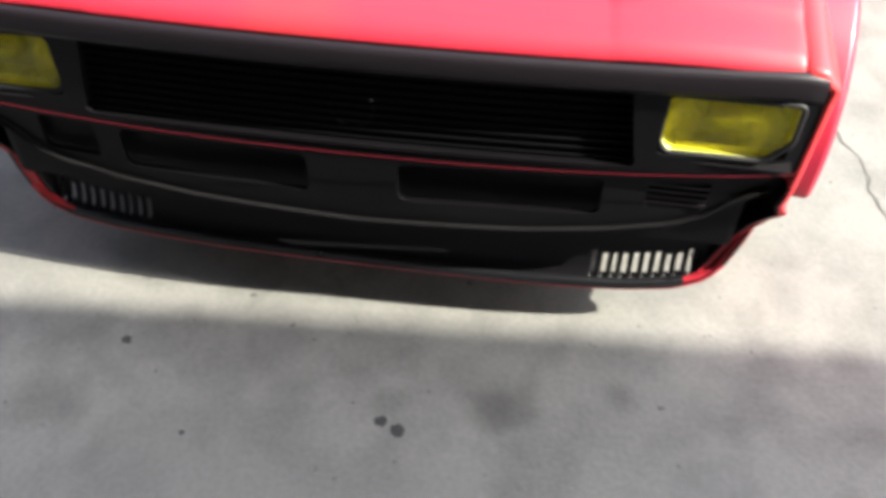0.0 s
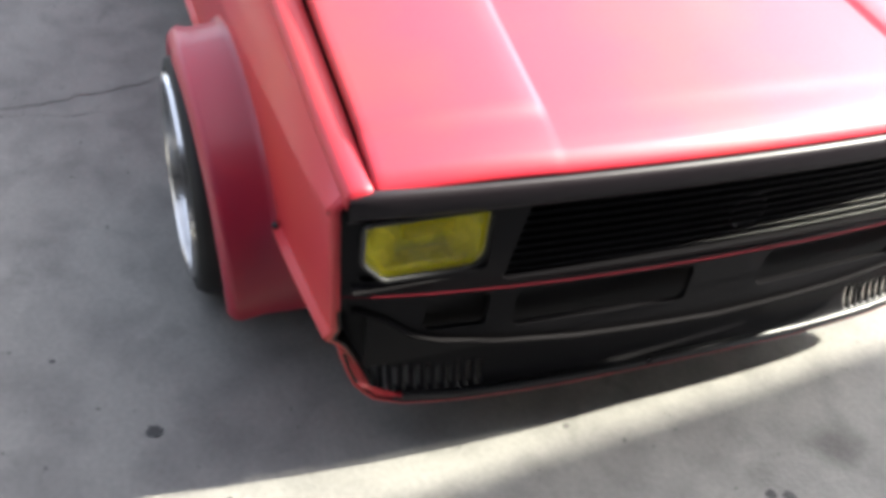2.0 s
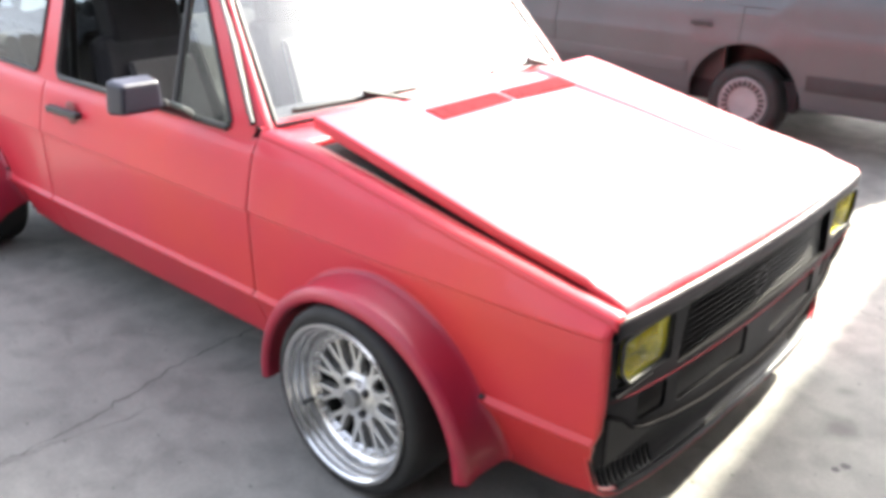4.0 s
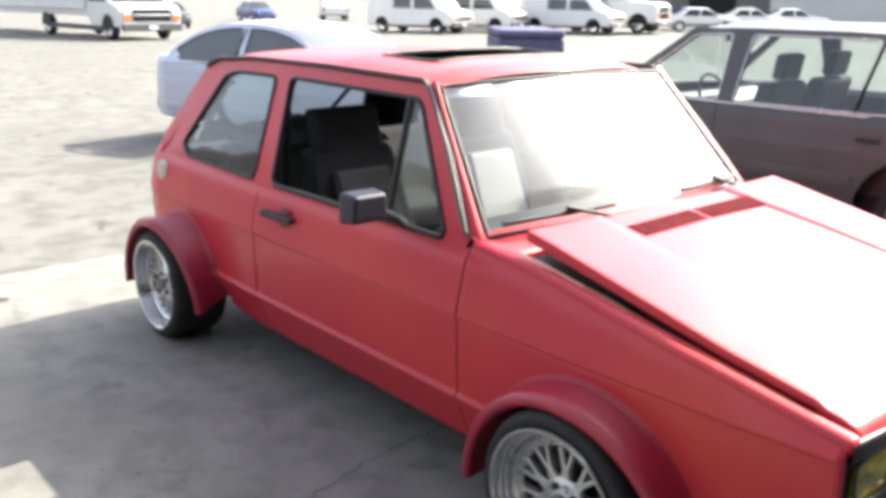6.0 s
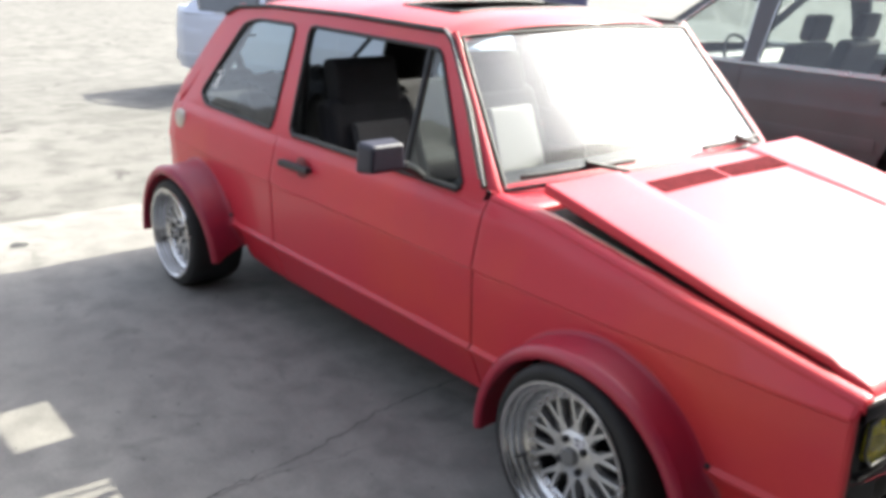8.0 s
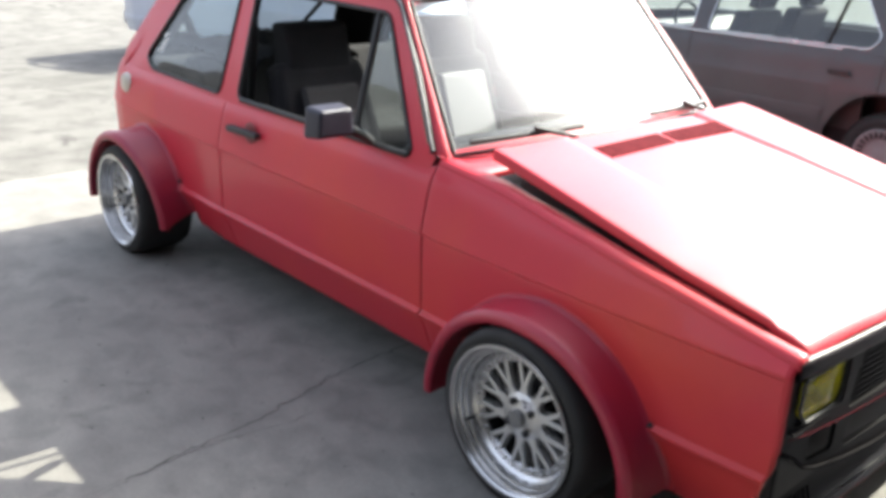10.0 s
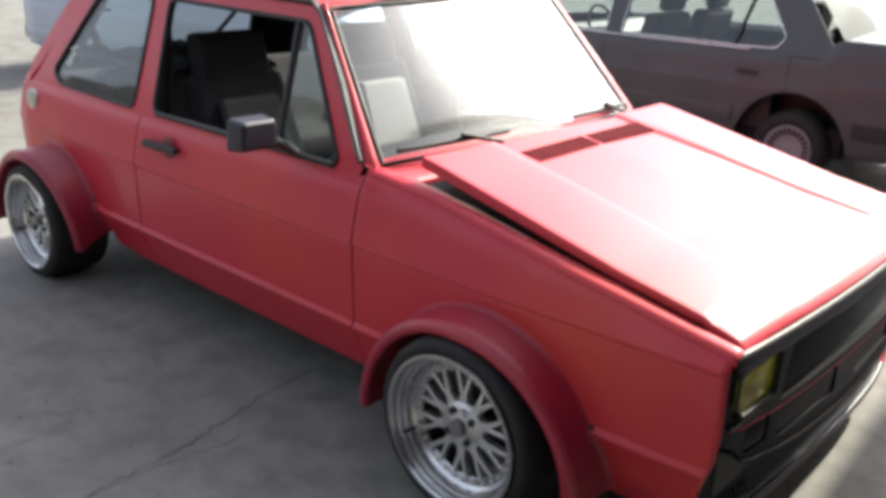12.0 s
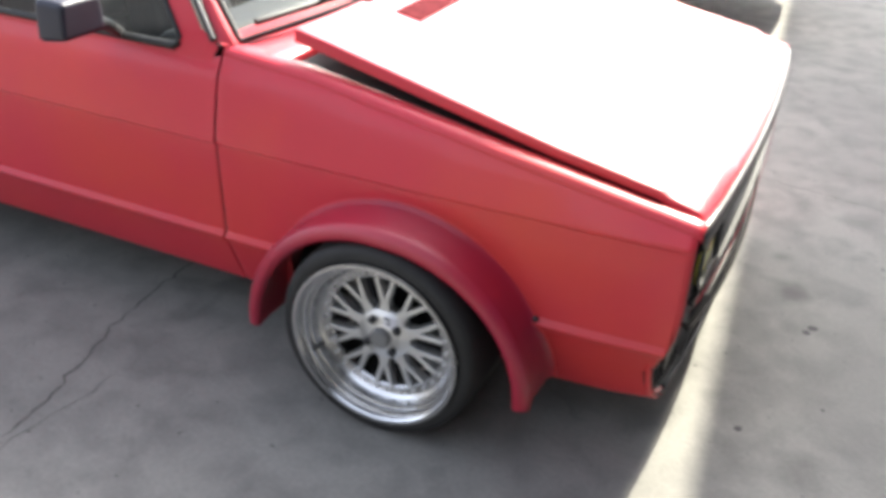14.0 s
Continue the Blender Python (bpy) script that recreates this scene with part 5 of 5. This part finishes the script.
        g = mesh_of(nm, *sheet(rows), backlight if backlight and d < 0 else glass_mat, top_thing)
        g.visible_shadow = False
    if cabin:
        for sx, tall in ((post + 0.03, 0.0), (0.35, -0.04)):
            for y in (-0.36, 0.36):
                s = new("seat")
                s.parent = top_thing
                part("backrest", prism(rounded([(sx, 0.40), (sx - 0.14, 0.40), (sx - 0.30, 0.98 + tall), (sx - 0.18, 1.0 + tall)], 0.05), 1, y - 0.24, y + 0.24), CLOTH, s, smooth=False, bevel=0.02)
                part("headrest", prism(rounded([(sx - 0.20, 1.01 + tall), (sx - 0.29, 1.0 + tall), (sx - 0.32, 1.18 + tall), (sx - 0.23, 1.19 + tall)], 0.03), 1, y - 0.13, y + 0.13), CLOTH, s, smooth=False, bevel=0.02)
        part("dashboard", prism(rounded([(a_base - 0.30, 0.60), (a_base - 0.22, belt - 0.04), (a_base - 0.45, belt), (a_base - 0.60, belt - 0.10), (a_base - 0.55, 0.60)], 0.04), 1, -0.72, 0.72), PLASTIC, top_thing, smooth=False, bevel=0.01)
        c = Vector((a_base - 0.72, 0.36, belt - 0.02))
        tube("steering_wheel", [c + Vector((0.07 * math.sin(t), 0.18 * math.cos(t), 0.17 * math.sin(t))) for t in np.linspace(0, 2 * math.pi, 24)[:-1]], 0.013, TRIM, top_thing, closed=True)
        tube("steering_hub", [c + Vector((0, -0.17, 0)), c, c + Vector((0, 0.17, 0))], 0.02, TRIM, top_thing)
        box("interior_mirror", (a_top + 0.10, -0.11, roof - 0.16), (a_top + 0.12, 0.11, roof - 0.10), TRIM, top_thing, 0.006)
        box("cabin_floor", (-0.3, -0.72, 0.22), (2.0, 0.72, 0.40), CLOTH, top_thing)
        for side in (-1, 1):
            box("door_card", (c_base + 0.4, min(side * 0.70, side * 0.735), 0.35), (a_base - 0.1, max(side * 0.70, side * 0.735), belt - 0.01), PLASTIC, top_thing)
    return top_thing


def stand(x, y, heading):
    """On the ground, nose towards heading (degrees from +x)."""
    return pose(x, y, fall(x, y) - (0.0 if -3.9 < x else 0.035), 0, 0, heading)


def boxy(name, label, category, paint, m, length, width, profile, wheels, r, windows, group="", face=None, extra=()):
    """A van or truck from its side outline (x, z), nose towards +x. windows: side outlines; face: screen and grille heights at the nose."""
    thing = empty(name, label, category, group)
    thing.matrix_world = m
    half = width / 2
    bm = prism(rounded(profile, 0.10, 4), 1, -half, half)
    zs = [p[1] for p in profile]
    zb = min(zs) + 0.45 * (max(zs) - min(zs))
    for vert in bm.verts:
        t = max(0, (vert.co.z - zb) / (max(zs) - zb))
        vert.co.y *= 1 - 0.10 * t
    part("body", bm, paint, thing, smooth=False, bevel=0.04)
    def wall(z):
        return half * (1 - 0.10 * max(0, (z - zb) / (max(zs) - zb)))
    for side in (-1, 1):
        for w in windows:
            bmw = bmesh.new()
            o = rounded(w, 0.05, 4)
            a = [bmw.verts.new((p[0], side * (wall(p[1]) + 0.006), p[1])) for p in o]
            b = [bmw.verts.new((p[0], side * (wall(p[1]) - 0.05), p[1])) for p in o]
            bmw.faces.new(a)
            bmw.faces.new(b[::-1])
            for i in range(len(o)):
                j = (i + 1) % len(o)
                bmw.faces.new((a[i], a[j], b[j], b[i]))
            part("side_window", bmw, DARK_GLASS, thing, smooth=False)
        for x in wheels:
            road_wheel(thing, x, side * (half - 0.03), r, 0.22, side, CAST)
            # flat black half-disc on the closed side draws the arch's dark hollow
            v = [(x + (r + 0.07) * math.cos(t), side * (half + 0.004), r + (r + 0.07) * math.sin(t)) for t in np.linspace(0.0, math.pi, 16)] + [(x, side * (half + 0.004), r)]
            mesh_of("arch_shade", v, [(k, k + 1, 16) for k in range(15)], BLACK, thing, smooth=False)
        box("sill", (wheels[0], min(side * (half - 0.10), side * (half - 0.01)), 0.28), (wheels[-1], max(side * (half - 0.10), side * (half - 0.01)), 0.45), CLADDING, thing)
    if face:
        x1, (g0, g1), (s0, s1), (sx0, sx1) = face
        box("grille", (x1 - 0.06, -half * 0.62, g0), (x1 + 0.02, half * 0.62, g1), BLACK, thing, 0.01)
        box("grille_bar", (x1 - 0.02, -half * 0.60, (g0 + g1) / 2 - 0.03), (x1 + 0.035, half * 0.60, (g0 + g1) / 2 + 0.03), CHROME, thing, 0.01)
        box("front_bumper", (x1 - 0.10, -half * 0.98, g0 - 0.32), (x1 + 0.09, half * 0.98, g0 - 0.08), CLADDING, thing, 0.03)
        box("plate_bar", (x1 + 0.09, -0.15, g0 - 0.26), (x1 + 0.098, 0.15, g0 - 0.14), WHITE_PAINT, thing)
        for side in (-1, 1):
            ya, yb = sorted((side * half * 0.66, side * half * 0.95))
            box("headlight", (x1 - 0.06, ya, (g0 + g1) / 2), (x1 + 0.022, yb, g1), CLEAR_LAMP, thing, 0.015)
            box("turn_lamp", (x1 - 0.06, ya, g0 + 0.0), (x1 + 0.024, yb, (g0 + g1) / 2 - 0.02), AMBER, thing, 0.01)
        bmw = bmesh.new()
        pts = [(sx0, -half * 0.86, s0), (sx0, half * 0.86, s0), (sx1, half * 0.78, s1), (sx1, -half * 0.78, s1)]
        n = Vector((s1 - s0, 0, sx0 - sx1)).normalized() * 0.02
        a = [bmw.verts.new(Vector(p) + n) for p in pts]
        b = [bmw.verts.new(Vector(p) - n * 2) for p in pts]
        bmw.faces.new(a)
        bmw.faces.new(b[::-1])
        for i in range(4):
            bmw.faces.new((a[i], a[(i + 1) % 4], b[(i + 1) % 4], b[i]))
        part("windscreen", bmw, DARK_GLASS, thing, smooth=False)
    for nm, lo, hi, mat in extra:
        box(nm, lo, hi, mat, thing, 0.02)
    return thing


# beside the red car, nose the other way
sedan("sedan_car", "dull charcoal grey sedan with slotted silver wheel covers, parked alongside", GREY_PAINT, stand(-0.80, 3.98, 180), width=0.86, rear=1.15, r=0.248, arch=(0.36, 0.255), door_end=0.06, strip_z=0.385, backlight=glass("dusty_rear_glass", (0.6, 0.65, 0.63), 0.02, 0.10, 0.3, (0.45, 0.46, 0.44), 0.45), strip=material("dark_rubbing_strip", (0.028, 0.028, 0.03), 0.7, vary=0.1, scale=9), cover=material("dull_grey_wheel_cover", (0.24, 0.24, 0.25), 0.5, 0.0, vary=0.12, scale=12, fine=120), slots=24, post=1.38, a_base=2.45, a_top=1.72, c_top=0.13, c_base=-0.22, belt=0.845, bonnet_z=0.80, boot=0.955, roof=1.395, seal=CHROME, rear_glass=((1.30, 0.0), (1.28, 1.0), (0.40, 1.0), (0.12, 0.16), (0.17, 0.0)), handle=(0.24, 0.70), divider=(0.44, 0.37))
# behind it
sedan("sedan_car", "pale blue silver sedan standing on the gravel lot", BLUE_PAINT, stand(-9.0, 3.24, 17) @ Matrix.Scale(1.03, 4), wb=2.75, rear=1.0, front=0.9, width=0.88, roof=1.43, belt=0.95, boot=1.0, bonnet_z=0.86, a_base=1.80, a_top=0.90, c_top=0.05, c_base=-0.70, r=0.32, strip=BLUE_PAINT, glass_mat=material("grey_reflecting_glass", (0.10, 0.11, 0.12), 0.08, vary=0.1, scale=3, fine=50, bump=0.0), cabin=False, arched=True)

VAN = [(-0.95, 0.35), (-1.0, 0.9), (-0.95, 1.98), (2.55, 2.05), (3.05, 1.90), (3.62, 1.22), (4.30, 1.05), (4.42, 0.80), (4.42, 0.40)]
VAN_WIN = [[(2.05, 1.20), (3.38, 1.20), (2.98, 1.72), (2.05, 1.76)], [(0.75, 1.22), (1.85, 1.22), (1.85, 1.76), (0.75, 1.78)]]
VAN_FACE = (4.44, (0.66, 0.92), (1.22, 1.88), (3.70, 3.14))
CAB = [(-7.0, 0.75), (-7.0, 1.0), (2.0, 1.0), (2.05, 2.10), (2.75, 2.05), (3.05, 1.92), (3.62, 1.22), (4.35, 1.08), (4.48, 0.82), (4.48, 0.42), (2.2, 0.42), (2.0, 0.75)]
boxy("box_truck", "white cutaway box truck with a black grille and amber lamps", "truck", WHITE_PAINT, stand(-38.1, 11.6, 4) @ Matrix.Scale(1.18, 4), 6, 2.1, CAB, (-1.6, 3.5), 0.38, [[(2.20, 1.22), (3.38, 1.22), (2.98, 1.74), (2.20, 1.80)]], "vehicles along the far side", (4.50, (0.62, 1.0), (1.24, 1.90), (3.70, 3.14)), [("cargo_box", (-8.0, -1.15, 0.95), (1.95, 1.15, 3.2), WHITE_PAINT)])
van = boxy("cargo_van", "plain white cargo van on the far side of the lot", "van", WHITE_PAINT, stand(-37.1, 27.0, 15), 5.4, 1.98, VAN, (0.0, 3.45), 0.36, VAN_WIN, "vehicles along the far side", VAN_FACE)
for x, y, h in ((-36.8, 30.8, 15), (-33.2, 34.4, 15)):
    copy_thing(van, stand(x, y, h))
PICKUP = [(-1.25, 0.45), (-1.25, 1.05), (0.95, 1.05), (1.0, 1.10), (1.15, 1.78), (2.35, 1.80), (2.95, 1.20), (4.15, 1.10), (4.25, 0.85), (4.25, 0.42)]
boxy("pickup_truck", "white pickup truck with its red tail lamps towards the yard", "truck", WHITE_PAINT, stand(-56.0, 36.0, 150), 5.5, 1.95, PICKUP, (0.0, 3.4), 0.38, [[(1.25, 1.15), (2.85, 1.18), (2.30, 1.70), (1.30, 1.70)]], "vehicles along the far side", (4.25, (0.60, 0.95), (1.2, 1.76), (2.98, 2.40)), [("tail_lamp", (-1.29, 0.80, 0.72), (-1.20, 0.96, 1.02), RED_LAMP), ("tail_lamp", (-1.29, -0.96, 0.72), (-1.20, -0.80, 1.02), RED_LAMP)])
TRACTOR = [(-1.2, 0.6), (-1.2, 1.0), (0.6, 1.05), (0.65, 2.75), (2.35, 2.80), (2.65, 1.75), (4.2, 1.60), (4.35, 1.3), (4.35, 0.55)]
boxy("lorry_tractor", "white bonneted lorry tractor with a dark grille", "truck", WHITE_PAINT, stand(-32.9, 37.9, 18), 6, 2.35, TRACTOR, (-0.3, 3.3), 0.50, [[(1.1, 1.75), (2.45, 1.78), (2.25, 2.45), (1.1, 2.5)]], "vehicles along the far side", (4.35, (0.75, 1.45), (1.80, 2.65), (2.66, 2.40)))
FLAT = [(-2.6, 0.75), (-2.6, 1.05), (2.6, 1.05), (2.65, 1.95), (3.8, 1.98), (4.2, 1.3), (4.3, 0.5), (2.5, 0.5), (2.4, 0.75)]
boxy("flatbed_truck", "dark low flatbed truck with stacked frames", "truck", DARK_PAINT, stand(-40.5, 35.0, 15), 6, 2.1, FLAT, (-0.9, 3.2), 0.42, [[(2.8, 1.25), (3.9, 1.28), (3.7, 1.78), (2.8, 1.80)]], "vehicles along the far side", (4.3, (0.65, 0.95), (1.3, 1.9), (4.18, 3.86)), [("load_rack", (-2.3, -0.9, 1.05), (-2.15, 0.9, 1.7), DARK_PAINT), ("load_rack", (1.9, -0.9, 1.05), (2.05, 0.9, 1.7), DARK_PAINT)])
far_car = sedan("sedan_car", "small white sedan parked by the far building", WHITE_PAINT, stand(-31.0, 44.0, 35), cabin=False, glass_mat=DARK_GLASS, group="cars by the far building")
for x, y, h in ((-30.5, 48.5, 40), (-29.8, 52.5, 45)):
    copy_thing(far_car, stand(x, y, h))
sedan("sedan_car", "dark blue sedan parked by the far building", NAVY_PAINT, stand(-33.5, 47.0, 40), cabin=False, glass_mat=DARK_GLASS, group="cars by the far building")
sedan("sedan_car", "dark blue sedan on the far side of the lot", NAVY_PAINT, stand(-58.0, 30.0, -10), cabin=False, glass_mat=DARK_GLASS, group="vehicles along the far side")
sedan("sedan_car", "dark sedan half hidden beside the box truck", DARK_PAINT, stand(-48.0, 19.0, -10), cabin=False, glass_mat=DARK_GLASS, group="vehicles along the far side")

# navy block among the parked cars, a stand-in for a dark blue vehicle's roof
NAVY_BLOCK = material("dull_navy_surface", (0.060, 0.060, 0.125), 0.75, vary=0.2, scale=5, fine=80, bump=0.1)
crate = empty("crate", "navy blue block with rounded top edges, standing in for a vehicle roof", "crate", at=(-9.95, 9.1, fall(-9.8, 9.3) - 0.035))
crate.rotation_euler = (0, 0, radians(52))
part("block_body", boxed((-0.55, -1.08, 0.0), (0.55, 1.08, 1.16)), NAVY_BLOCK, crate, smooth=False, bevel=0.05)
part("block_top", boxed((-0.56, -1.09, 1.16), (0.56, 1.09, 1.30)), NAVY_BLOCK, crate, smooth=False, bevel=0.06)
for y in (-0.6, 0.0, 0.6):
    box("block_strip", (0.55, y - 0.03, 0.03), (0.575, y + 0.03, 1.0), NAVY_BLOCK, crate, 0.006)

# far warehouse with a pale door, and woods beyond
WALL_DARK = material("dark_far_wall", (0.11, 0.11, 0.105), 0.85, vary=0.2, scale=0.3, fine=6, bump=0.05)
WALL_PALE = material("pale_metal_wall", (0.45, 0.45, 0.44), 0.7, vary=0.1, scale=0.4, fine=8, bump=0.05)
shed = empty("warehouse", "long dark warehouse with a pale corrugated end", "building")
shed.matrix_world = pose(-45.0, 54.6, -0.3, 0, 0, 38)
box("wall", (-14, -0.15, 0), (12, 0.15, 5.0), WALL_DARK, shed)
box("pale_wall", (12.0, -0.35, 0), (30, 0.35, 6.0), WALL_PALE, shed)
for k in range(36):
    box("rib", (12.2 + 0.5 * k, -0.40, 0), (12.28 + 0.5 * k, -0.35, 6.0), WALL_PALE, shed)
box("roof", (-14.3, -0.5, 5.0), (30.3, 12, 5.3), WALL_DARK, shed)
# flat black panels give the wall the darkness of open bays
for k in range(4):
    box("opening_shade", (-12 + 6 * k, -0.22, 0), (-8.5 + 6 * k, -0.15, 3.6), BLACK, shed)
